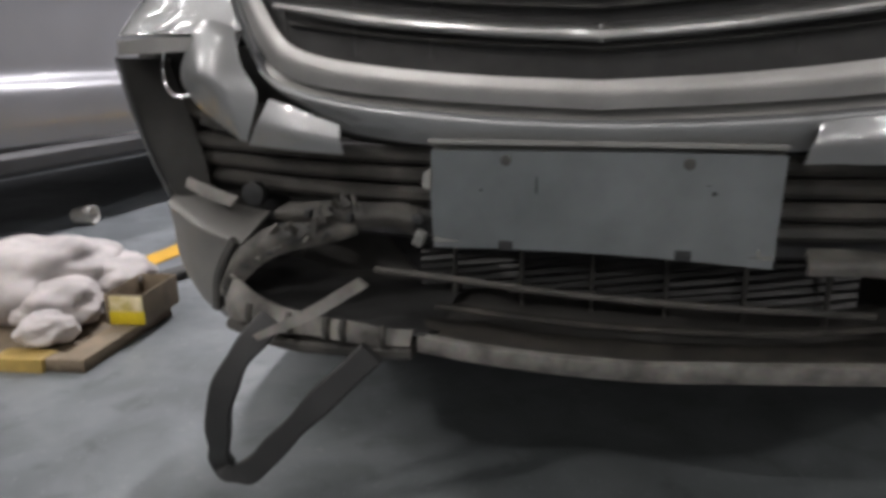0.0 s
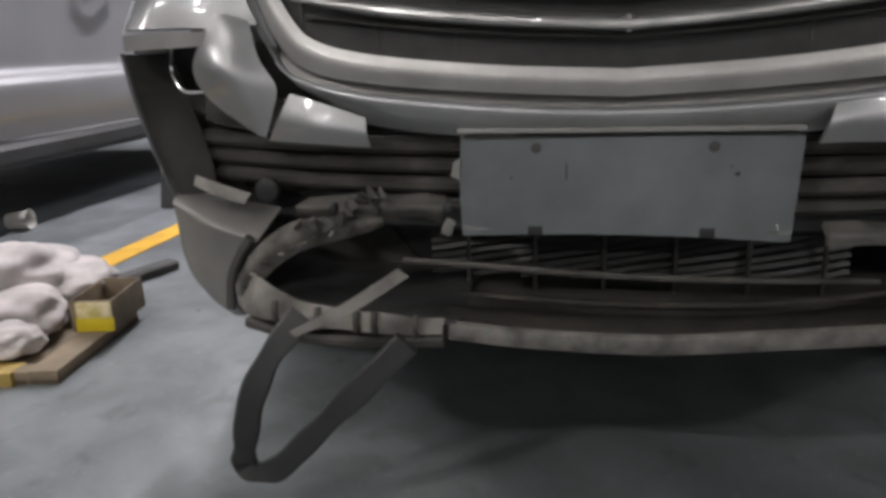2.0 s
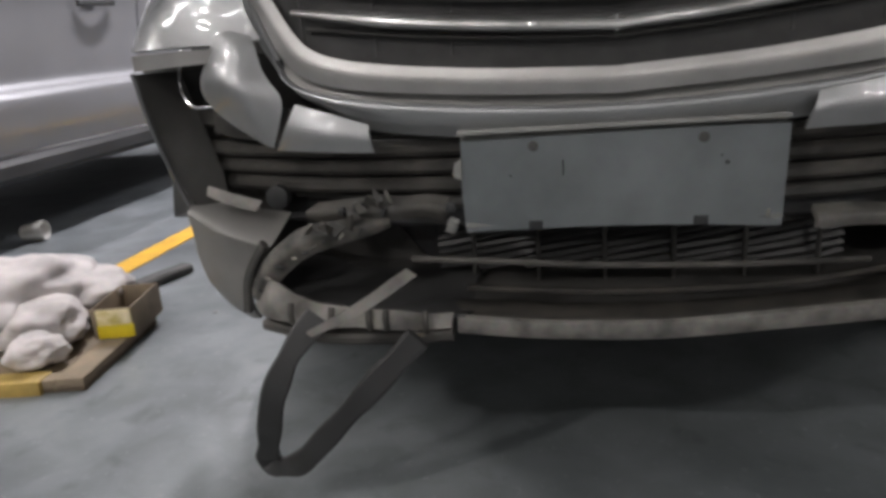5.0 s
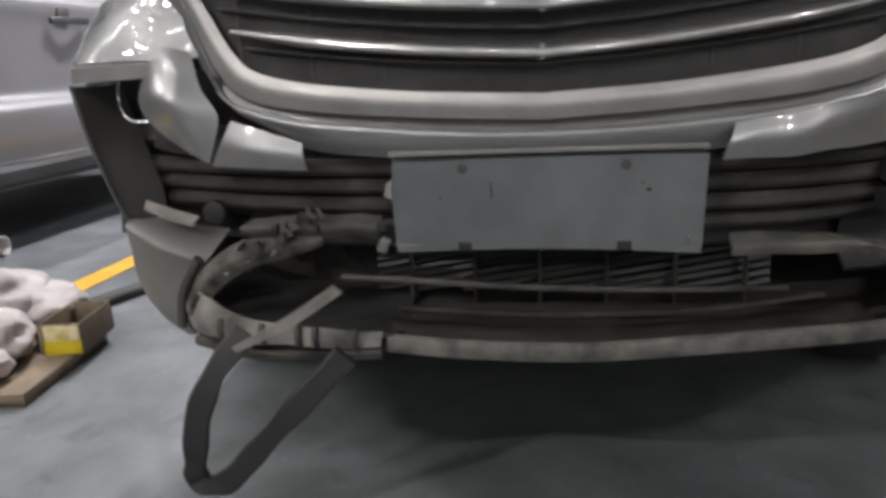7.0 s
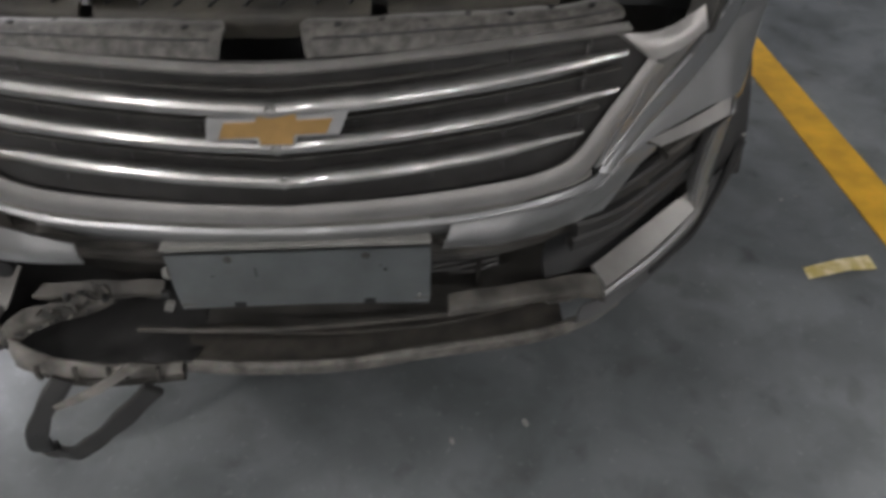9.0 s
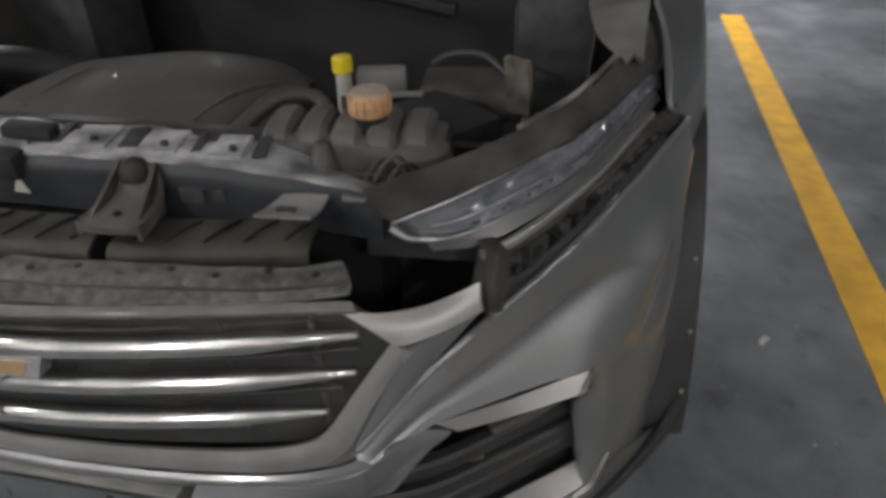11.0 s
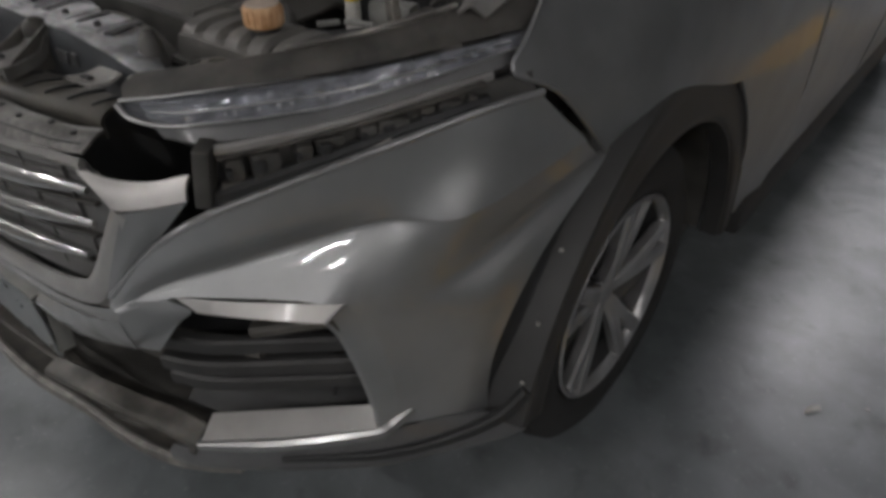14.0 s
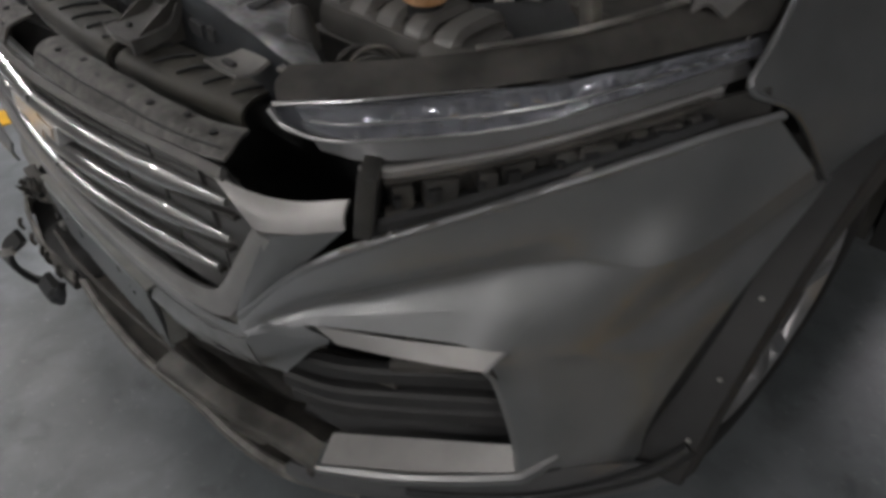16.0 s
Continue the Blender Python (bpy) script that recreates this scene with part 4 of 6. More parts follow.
patch("lower_corner", [
    [(-0.632, 0.105, 0.512), (-0.56, 0.105, 0.498), (-0.478, 0.105, 0.484)],
    [(-0.634, 0.080, 0.497), (-0.56, 0.050, 0.474), (-0.488, 0.045, 0.452)],
    [(-0.636, 0.084, 0.486), (-0.57, 0.052, 0.455), (-0.500, 0.045, 0.439)],
    [(-0.640, 0.095, 0.455), (-0.585, 0.062, 0.425), (-0.520, 0.052, 0.416)],
    [(-0.640, 0.10, 0.41), (-0.590, 0.066, 0.39), (-0.536, 0.056, 0.386)],
    [(-0.628, 0.11, 0.36), (-0.585, 0.078, 0.345), (-0.543, 0.06, 0.350)],
    [(-0.600, 0.13, 0.325), (-0.570, 0.10, 0.315), (-0.540, 0.075, 0.322)]], PAINT_DULL, BUMPER, 16, 24, 0.005, "dusty grey lower bumper corner, cracked off")
patch("rear_wrap", [
    [(-0.626, 0.09, 0.70), (-0.72, 0.26, 0.72), (-0.80, 0.44, 0.74)],
    [(-0.636, 0.09, 0.50), (-0.72, 0.24, 0.50), (-0.80, 0.42, 0.52)],
    [(-0.59, 0.13, 0.33), (-0.70, 0.25, 0.35), (-0.79, 0.42, 0.37)]], PAINT_DULL, BUMPER, 12, 12, 0.005)
patch("pale_tab", [[(-0.585, 0.066, 0.538), (-0.54, 0.06, 0.525), (-0.501, 0.06, 0.513)], [(-0.588, 0.062, 0.524), (-0.55, 0.055, 0.510), (-0.512, 0.055, 0.499)]], SCUFFED, BUMPER, 8, 3, 0.005, "pale broken lamp tab")
patch("slat_hood", [[(-0.64, 0.10, 0.66), (-0.54, 0.12, 0.63), (-0.42, 0.10, 0.605)], [(-0.64, 0.09, 0.64), (-0.54, 0.105, 0.612), (-0.42, 0.085, 0.59)]], DUST_BLACK, BUMPER, 12, 3, 0.006)
lathe("plug", [(0.017, 0), (0.017, 0.014), (0.012, 0.016)], DEEP, BUMPER, pose(-0.478, 0.075, 0.517, 90), 18, "round black plug")
patch("split_edge", [
    [(-0.531, 0.040, 0.383), (-0.503, 0.022, 0.422), (-0.458, 0.012, 0.466), (-0.405, 0.008, 0.489), (-0.345, 0.012, 0.496), (-0.300, 0.022, 0.500)],
    [(-0.520, 0.026, 0.376), (-0.492, 0.006, 0.412), (-0.448, -0.004, 0.452), (-0.400, -0.006, 0.474), (-0.343, 0.0, 0.484), (-0.300, 0.012, 0.490)],
    [(-0.507, 0.030, 0.364), (-0.478, 0.012, 0.398), (-0.436, 0.004, 0.434), (-0.394, 0.002, 0.454), (-0.340, 0.006, 0.468), (-0.302, 0.018, 0.480)]], TORN_EDGE, BUMPER, 44, 8, 0.006, "pale split edge of the bumper skin", rough=0.004)
for k in range(9):
    u = k / 8
    p = spline([(-0.500, 0.012, 0.398), (-0.445, 0.0, 0.452), (-0.398, -0.004, 0.476), (-0.34, 0.0, 0.487)], 16)[2 * k]
    box("crack", (p[0] + 0.004 * math.sin(5 * k), p[1] - 0.004, p[2] - 0.010 + 0.004 * math.cos(7 * k)), (0.008 + 0.003 * (k % 3), 0.005, 0.004), SCUFFED if k % 2 else CLADDING, BUMPER, 0.002, (10 * (k % 3), 35 - 12 * k, 0))
# broken plastic hanging under the slats
patch("broken_bracket", [
    [(-0.40, 0.035, 0.520), (-0.35, 0.022, 0.522), (-0.29, 0.024, 0.520), (-0.22, 0.030, 0.519)],
    [(-0.41, 0.018, 0.508), (-0.35, 0.004, 0.511), (-0.29, 0.008, 0.506), (-0.22, 0.014, 0.503)],
    [(-0.40, 0.024, 0.494), (-0.35, 0.012, 0.498), (-0.285, 0.018, 0.488), (-0.225, 0.020, 0.484)]], DUST_BLACK, BUMPER, 40, 10, 0.006, "broken dusty bracket under the slats", rough=0.012)
for x, z, w in ((-0.338, 0.511, 0.016), (-0.362, 0.507, 0.009), (-0.305, 0.503, 0.008), (-0.213, 0.507, 0.013)):
    box("bracket_hole", (x, 0.004, z), (w, 0.012, 0.012), DEEP, BUMPER, 0.003, (0, 8, 0))
random.seed(17)
for k in range(13):
    u = k / 12
    x, y, z = -0.432 + 0.135 * u, 0.004 - 0.010 * math.sin(3.1 * u), 0.462 + 0.056 * u + 0.008 * math.sin(9 * u)
    w, h = random.uniform(0.006, 0.013), random.uniform(0.010, 0.022)
    part("ragged_tooth", extrude_bm([(-w, 0), (w * 0.8, -0.003), (w * 0.5, h * 0.6), (random.uniform(-w, w) * 0.6, h), (-w * 0.7, h * 0.45)], 0.004, pose(x, y, z, random.uniform(-60, 30), random.uniform(-50, 50), random.uniform(-50, 50))), DUST_BLACK if k % 3 else TORN_EDGE, BUMPER, "", False)
box("broken_tab", (-0.212, 0.004, 0.482), (0.014, 0.012, 0.020), PLATE_EDGE, BUMPER, 0.003, (10, 24, 0), label="pale snapped tab beside the plate")
patch("lamp_hole_panel", [
    [(-0.575, 0.105, 0.655), (-0.53, 0.095, 0.650), (-0.45, 0.085, 0.640)],
    [(-0.575, 0.100, 0.635), (-0.53, 0.090, 0.622), (-0.44, 0.080, 0.608)],
    [(-0.575, 0.095, 0.612), (-0.53, 0.080, 0.604), (-0.43, 0.070, 0.594)]], DUST_BLACK, BUMPER, 16, 8, 0.005, "dusty panel deep in the lamp hole", rough=0.002)
sweep("seam", [(-0.497, 0.035, 0.455), (-0.520, 0.042, 0.425), (-0.538, 0.048, 0.392), (-0.546, 0.05, 0.345)], flat_profile(0.012, 0.014), BLACK, BUMPER, 14)
patch("split_band", [
    [(-0.530, 0.05, 0.40), (-0.48, 0.0, 0.408), (-0.445, -0.012, 0.394), (-0.40, -0.02, 0.382), (-0.32, -0.025, 0.374), (-0.215, -0.02, 0.366)],
    [(-0.530, 0.05, 0.352), (-0.49, -0.005, 0.354), (-0.45, -0.018, 0.353), (-0.40, -0.025, 0.350), (-0.32, -0.03, 0.350), (-0.218, -0.022, 0.344)]], SCUFFED, BUMPER, 40, 6, 0.006, "cracked scuffed bumper lip", rough=0.006)
for x, z in ((-0.440, 0.374), (-0.382, 0.367), (-0.330, 0.364), (-0.306, 0.363), (-0.252, 0.36)):
    sweep("band_rib", [(x, -0.032, z - 0.014), (x, -0.036, z), (x, -0.03, z + 0.014)], flat_profile(0.008, 0.008), DUST_BLACK, BUMPER, 4, up=(0, 1, 0))
sweep("under_lip", [(-0.50, 0.04, 0.335), (-0.40, 0.0, 0.332), (-0.30, -0.005, 0.333), (-0.22, 0.0, 0.335)], flat_profile(0.05, 0.016), DUST_BLACK, BUMPER, 14)
patch("broken_strut", [[(-0.392, -0.105, 0.377), (-0.325, -0.10, 0.412), (-0.257, -0.09, 0.455)], [(-0.384, -0.106, 0.371), (-0.315, -0.10, 0.401), (-0.245, -0.09, 0.445)]], SCUFFED, BUMPER, 8, 3, 0.006, "pale broken plastic strut sticking out")
LOOP = [(-0.395, -0.05, 0.378), (-0.43, -0.08, 0.333), (-0.464, -0.08, 0.268), (-0.495, -0.05, 0.185), (-0.522, -0.01, 0.13), (-0.507, -0.01, 0.115), (-0.462, -0.03, 0.135), (-0.40, -0.05, 0.20), (-0.33, -0.06, 0.275), (-0.26, -0.05, 0.345)]
sweep("hanging_trim", LOOP, flat_profile(0.037, 0.015, 0.2), CLADDING, BUMPER, 90, "dark trim strip bent down to the floor", up=(0.3, -1, 0.2), taper=lambda u: 0.9 + 0.12 * math.sin(40 * u) * math.sin(13 * u))


# ---- lamps at the bonnet edge ----
def slim_lamp(s):
    f = lambda r: [(s * x, y, z) for x, y, z in r]
    lamp = patch("slim_headlamp", [
        f([(0.50, 0.112, 0.962), (0.565, 0.165, 0.955), (0.66, 0.30, 0.962), (0.745, 0.50, 0.985)]),
        f([(0.515, 0.12, 0.935), (0.575, 0.155, 0.935), (0.67, 0.29, 0.945), (0.757, 0.50, 0.97)])], PAINT_DUST_SHADE, CAR, 30, 4, 0.03, "slim headlamp with a clear lens over chrome")
    patch("reflector", [
        f([(0.485, 0.115, 0.972), (0.565, 0.20, 0.982), (0.665, 0.34, 0.99), (0.742, 0.525, 1.0)]),
        f([(0.505, 0.115, 0.960), (0.565, 0.155, 0.954), (0.665, 0.30, 0.963), (0.75, 0.52, 0.988)])], REFLECTOR, lamp, 40, 5, 0.006, rough=0.005)
    patch("lens", [
        f([(0.475, 0.100, 0.977), (0.56, 0.178, 0.987), (0.66, 0.32, 0.994), (0.748, 0.527, 1.003)]),
        f([(0.490, 0.096, 0.971), (0.562, 0.150, 0.976), (0.665, 0.30, 0.983), (0.752, 0.52, 0.996)]),
        f([(0.503, 0.100, 0.964), (0.558, 0.135, 0.962), (0.663, 0.282, 0.968), (0.755, 0.51, 0.989)])], LENS, lamp, 40, 5, 0.003, "clear lamp lens")
    sweep("lens_edge", f([(0.478, 0.094, 0.976), (0.503, 0.098, 0.963), (0.558, 0.132, 0.960), (0.663, 0.279, 0.966), (0.757, 0.51, 0.988)]), ring_profile(0.0032, 6), SATIN_CHROME, lamp, 40, taper=lambda u: 1.5 - 1.2 * min(1, 1.6 * u))
    # chrome studs added for the sparkle in the lens
    for k in range(7):
        u = k / 6
        lathe("sparkle_stud", [(0.003, 0), (0.0025, 0.002), (0.001, 0.003)], CHROME, lamp, look((s * (0.556 + 0.15 * u + 0.012 * math.sin(3.1 * u)), 0.148 + 0.245 * u - 0.014, 0.966 + 0.014 * u), (s * 1.2, -0.8, 1.3)), 8)
    sweep("lens_edge", f([(0.478, 0.097, 0.980), (0.52, 0.135, 0.984), (0.56, 0.176, 0.989), (0.62, 0.255, 0.993)]), ring_profile(0.002, 6), SATIN_CHROME, lamp, 24, taper=lambda u: 1.3 - 1.1 * u)
    sweep("light_bar", f([(0.515, 0.112, 0.971), (0.56, 0.150, 0.972), (0.663, 0.292, 0.979), (0.745, 0.50, 0.995)]), ring_profile(0.0014, 6), SATIN_CHROME, lamp, 30)
    patch("lamp_cover", [
        f([(0.43, 0.150, 0.985), (0.56, 0.235, 1.012), (0.66, 0.375, 1.028), (0.735, 0.58, 1.055)]),
        f([(0.45, 0.120, 0.985), (0.565, 0.205, 1.002), (0.665, 0.345, 1.014), (0.748, 0.55, 1.03)]),
        f([(0.475, 0.104, 0.980), (0.562, 0.182, 0.990), (0.662, 0.325, 0.998), (0.75, 0.53, 1.008)])], DUST_BLACK, lamp, 30, 6, 0.005, "dusty dark cover above the lamp")
    sweep("cover_edge", f([(0.585, 0.262, 1.019), (0.615, 0.302, 1.024), (0.65, 0.36, 1.031), (0.69, 0.455, 1.043)]), flat_profile(0.008, 0.005), SCUFFED, lamp, 16)
    sweep("lower_rim", f([(0.565, 0.128, 0.931), (0.60, 0.165, 0.934), (0.67, 0.285, 0.943), (0.745, 0.46, 0.962)]), flat_profile(0.01, 0.012), SATIN, lamp, 24)
    patch("lamp_back", [
        f([(0.57, 0.15, 0.93), (0.67, 0.30, 0.94), (0.78, 0.50, 0.965)]), f([(0.58, 0.155, 0.85), (0.68, 0.30, 0.88), (0.79, 0.50, 0.93)])], BLACK, lamp, 12, 4, 0.01)
    for k, (u, wide, h) in enumerate(((0.02, 0.020, 0.034), (0.13, 0.034, 0.042), (0.27, 0.020, 0.026), (0.37, 0.036, 0.036), (0.52, 0.022, 0.028), (0.62, 0.040, 0.036), (0.77, 0.020, 0.026), (0.87, 0.032, 0.030), (0.97, 0.014, 0.022))):
        x, y, z = 0.590 + 0.152 * u + 0.03 * u * (1 - u), 0.150 + 0.28 * u, 0.902 + 0.037 * u
        box("clip_block", (s * x, y, z + 0.004 - 0.004 * (k % 2)), (wide, 0.016 + 0.006 * (k % 3), h * 0.8), BLACK if k % 3 else DUST_BLACK, lamp, 0.004, (0, 5 * (k % 3) - 5, s * 60))
        box("clip_notch", (s * (x + 0.006), y - 0.012, z + 0.003), (wide * 0.4, 0.01, h * 0.35), DEEP, lamp, 0.002, (0, 0, s * 60))
    # black strip in place of the shade above the bumper edge
    sweep("gap_shade_strip", f([(0.572, 0.128, 0.868), (0.64, 0.214, 0.895), (0.706, 0.33, 0.920), (0.758, 0.435, 0.937)]), flat_profile(0.02, 0.022), DEEP, lamp, 20)
    # smaller chrome studs, again put in as sparkle
    for k in range(9):
        u = (k + 0.5) / 9
        lathe("sparkle_stud", [(0.0024, 0), (0.002, 0.0015), (0.001, 0.0025)], CHROME, lamp, look((s * (0.548 + 0.17 * u + 0.014 * math.sin(3.1 * u)), 0.118 + 0.28 * u, 0.9665 + 0.016 * u), (s * 1.2, -0.8, 1.3)), 8)
    for dz in (0.018, -0.020):
        sweep("lamp_rail", f([(0.582, 0.142, 0.905 + dz), (0.64, 0.225, 0.915 + dz), (0.70, 0.335, 0.928 + dz), (0.748, 0.44, 0.94 + dz)]), flat_profile(0.014, 0.006), DUST_BLACK, lamp, 16)
    # black sheet in place of the shade between grille and headlamp
    patch("gap_shade_sheet", [f([(0.42, 0.19, 0.965), (0.52, 0.22, 0.965), (0.60, 0.25, 0.95)]), f([(0.42, 0.18, 0.88), (0.52, 0.20, 0.87), (0.60, 0.23, 0.85)])], DEEP, lamp, 10, 4, 0.01)
    random.seed(31)
    for k in range(15):
        u = (k + 0.5) / 15
        x, y, z = 0.545 + 0.19 * u + 0.016 * math.sin(3.1 * u), 0.145 + 0.335 * u, 0.970 + 0.022 * u
        box("reflector_cell", (s * x, y, z), (0.016, 0.011, 0.013 - 0.005 * u), REFLECTOR, lamp, 0.002, (random.uniform(-35, 5), random.uniform(-25, 25), s * (62 + random.uniform(-22, 22))))
    box("end_block", (s * 0.575, 0.128, 0.905), (0.02, 0.04, 0.075), BLACK, lamp, 0.004, (0, 8, s * 40))


for s in (1, -1):
    slim_lamp(s)


# ---- wings, wheels, body ----
WHEEL_Y, WHEEL_Z = 0.878, 0.345


def wing(s):
    f = lambda r: [(s * x, y, z) for x, y, z in r]
    over = lambda a, r, x: (x, WHEEL_Y - r * math.cos(radians(a)), WHEEL_Z + r * math.sin(radians(a)))
    lower = f([(0.829, 0.660, 0.798), over(82, 0.518, 0.866), over(118, 0.492, 0.878), (0.892, 1.62, 0.72)])
    w = patch("wing", [
        f([(0.736, 0.605, 1.090), (0.745, 0.88, 1.108), (0.755, 1.15, 1.125), (0.76, 1.62, 1.145)]),
        f([(0.757, 0.553, 1.042), (0.80, 0.86, 1.07), (0.815, 1.15, 1.08), (0.825, 1.62, 1.09)]),
        f([(0.770, 0.475, 0.968), (0.840, 0.84, 0.99), (0.865, 1.15, 0.99), (0.878, 1.62, 0.99)]),
        f([(0.800, 0.545, 0.925), (0.855, 0.80, 0.92), (0.876, 1.12, 0.90), (0.888, 1.62, 0.88)]),
        lower], PAINT_FLANK, CAR, 36, 24, 0.004)
    sweep("wing_lip", f([(0.736, 0.603, 1.091), (0.747, 0.578, 1.068), (0.757, 0.551, 1.042), (0.765, 0.51, 1.006), (0.770, 0.473, 0.968), (0.80, 0.543, 0.925), (0.829, 0.655, 0.80)]), ring_profile(0.004, 8), PAINT_FLANK, w, 40)
    patch("wing_rear", [
        [tuple(v) for v in spline(lower, 36)[24::3]],
        f([over(138, 0.470, 0.876), (0.882, 1.34, 0.65), (0.886, 1.42, 0.64), (0.890, 1.52, 0.62), (0.892, 1.62, 0.60)]),
        f([over(160, 0.465, 0.868), (0.876, 1.40, 0.48), (0.880, 1.47, 0.47), (0.884, 1.55, 0.46), (0.888, 1.62, 0.45)]),
        f([over(186, 0.47, 0.83), (0.836, 1.43, 0.28), (0.84, 1.50, 0.27), (0.845, 1.56, 0.265), (0.85, 1.62, 0.26)])], PAINT_FLANK, w, 16, 16, 0.004)
    # cladding round the arch
    arc = [radians(a) for a in range(8, 187, 8)]
    swell = lambda a, k: 0.046 * k * math.exp(-((math.degrees(a) - 82) / 30) ** 2)
    wide = lambda r, x, k: [(s * x, WHEEL_Y - (r - 0.012 * max(0.0, math.sin(2 * a)) + swell(a, k)) * math.cos(a), WHEEL_Z + (r - 0.012 * max(0.0, math.sin(2 * a)) + swell(a, k)) * math.sin(a)) for a in arc]
    ring = lambda r, x, k=0.0: [(s * x, WHEEL_Y - (r + k * max(0.0, math.sin(2 * a))) * math.cos(a), WHEEL_Z + (r + k * max(0.0, math.sin(2 * a))) * math.sin(a)) for a in arc]
    patch("arch_cladding", [ring(0.405, 0.82), ring(0.408, 0.858), ring(0.422, 0.868), wide(0.456, 0.866, 0.6), wide(0.478, 0.862, 1.0), wide(0.490, 0.80, 1.0)], CLADDING, w, 44, 14, 0.006, "charcoal plastic cladding round the wheel arch", (0, 0.9, 0.335))
    patch("arch_liner", [ring(0.415, 0.81), ring(0.415, 0.70), ring(0.41, 0.52)], BLACK, w, 30, 4, 0.005)
    for x, y, z in ((0.846, 0.505, 0.705), (0.850, 0.450, 0.601), (0.850, 0.418, 0.50)):
        lathe("clip", [(0.0032, 0), (0.0032, 0.004), (0.002, 0.006)], CHIP, w, pose(s * x, y, z, 0, 90 * s, 0), 8)


def wheel(s, y):
    m = pose(s * 0.70, y, WHEEL_Z, 0, 90 * s, 0)
    tyre = [(0.235, -0.085), (0.27, -0.105), (0.31, -0.108), (0.335, -0.09), (0.345, -0.06), (0.345, 0.06), (0.335, 0.09), (0.31, 0.106), (0.27, 0.108), (0.245, 0.102), (0.234, 0.092), (0.228, 0.0)]
    w = part("wheel", lathe_bm(tyre, 64, m, True), RUBBER, CAR, "alloy wheel with a black tyre")
    part("rim", lathe_bm([(0.230, 0.088), (0.236, 0.100), (0.231, 0.105), (0.222, 0.098), (0.216, 0.085), (0.217, 0.08), (0.222, 0.08)], 64, m, True), ALLOY, w)
    part("barrel", lathe_bm([(0.214, 0.084), (0.208, 0.05), (0.205, -0.08), (0.215, -0.08), (0.220, 0.05)], 48, m, True), DARK_METAL, w)
    part("brake_disc", lathe_bm([(0.20, -0.03), (0.20, 0.0), (0.06, 0.01)], 40, m), BLACK, w)
    part("hub_cap", lathe_bm([(0.045, 0.03), (0.042, 0.066), (0.032, 0.074), (0.010, 0.076)], 24, m), ALLOY, w)
    for k in range(5):
        a = 2 * math.pi * k / 5 + math.pi - 0.12
        for d in (-0.15, 0.15):
            at = lambda r, u, h: tuple(m @ Vector((r * math.cos(a + d * u), r * math.sin(a + d * u), h)))
            sweep("spoke", [at(0.03, 0.5, 0.060), at(0.09, 0.75, 0.074), at(0.15, 0.95, 0.082), at(0.224, 1.1, 0.090)], flat_profile(0.036, 0.030, 0.2), ALLOY, w, 8, up=(s, 0, 0))
        b = a + math.pi / 5
        part("wheel_nut", lathe_bm([(0.009, 0.04), (0.009, 0.064), (0.005, 0.068)], 6, m @ pose(0.057 * math.cos(b), 0.057 * math.sin(b), 0)), DARK_METAL, w)


for s in (1, -1):
    wing(s)
    wheel(s, WHEEL_Y)
    wheel(s, 3.62)
    f = lambda r: [(s * x, y, z) for x, y, z in r]
    for nm, y0, y1 in (("front_door", 1.63, 2.62), ("rear_door", 2.63, 3.30), ("rear_side", 3.31, 4.5)):
        zb = 0.28 if nm != "rear_side" else 0.62
        d = patch(nm, [f([(0.80, y0, 1.13), (0.80, y1, 1.15)]), f([(0.855, y0, 1.03), (0.865, y1, 1.05)]), f([(0.889, y0, 0.88), (0.892, y1, 0.9)]), f([(0.893, y0, 0.60), (0.895, y1, 0.66)]), f([(0.85, y0, zb), (0.85, y1, zb)])], PAINT_FLANK, CAR, 8, 16, 0.006)
        patch("side_window", [f([(0.80, y0 + 0.02, 1.14), (0.80, y1 - 0.02, 1.16)]), f([(0.72, y0 + (0.42 if nm == "front_door" else 0.02), 1.58), (0.72, y1 - (0.25 if nm == "rear_side" else 0.02), 1.60)])], GLASS, d, 8, 6, 0.006, "dark window glass")
        if nm != "rear_side":
            sweep("door_handle", f([(0.885, y1 - 0.28, 0.96), (0.90, y1 - 0.19, 0.965), (0.885, y1 - 0.08, 0.97)]), flat_profile(0.014, 0.024), PAINT, d, 8)
    box("sill", (s * 0.82, 2.45, 0.25), (0.08, 1.9, 0.12), CLADDING, CAR, 0.02, label="charcoal sill under the doors")
patch("roof", [[(-0.70, 2.05, 1.60), (0, 2.0, 1.64), (0.70, 2.05, 1.60)], [(-0.70, 3.0, 1.66), (0, 3.0, 1.72), (0.70, 3.0, 1.66)], [(-0.66, 4.3, 1.60), (0, 4.35, 1.66), (0.66, 4.3, 1.60)]], PAINT, CAR, 16, 16, 0.01, inside=(0, 3, 0))
patch("windscreen", [[(-0.70, 1.40, 1.13), (0, 1.28, 1.12), (0.70, 1.40, 1.13)], [(-0.66, 2.05, 1.60), (0, 2.0, 1.63), (0.66, 2.05, 1.60)]], GLASS, CAR, 16, 8, 0.008, "dark windscreen glass", inside=(0, 3, 0))
patch("tailgate", [[(-0.66, 4.35, 1.58), (0, 4.42, 1.62), (0.66, 4.35, 1.58)], [(-0.80, 4.55, 1.0), (0, 4.62, 1.0), (0.80, 4.55, 1.0)], [(-0.80, 4.5, 0.35), (0, 4.58, 0.35), (0.80, 4.5, 0.35)]], PAINT, CAR, 12, 12, 0.01, inside=(0, 3, 0.8))
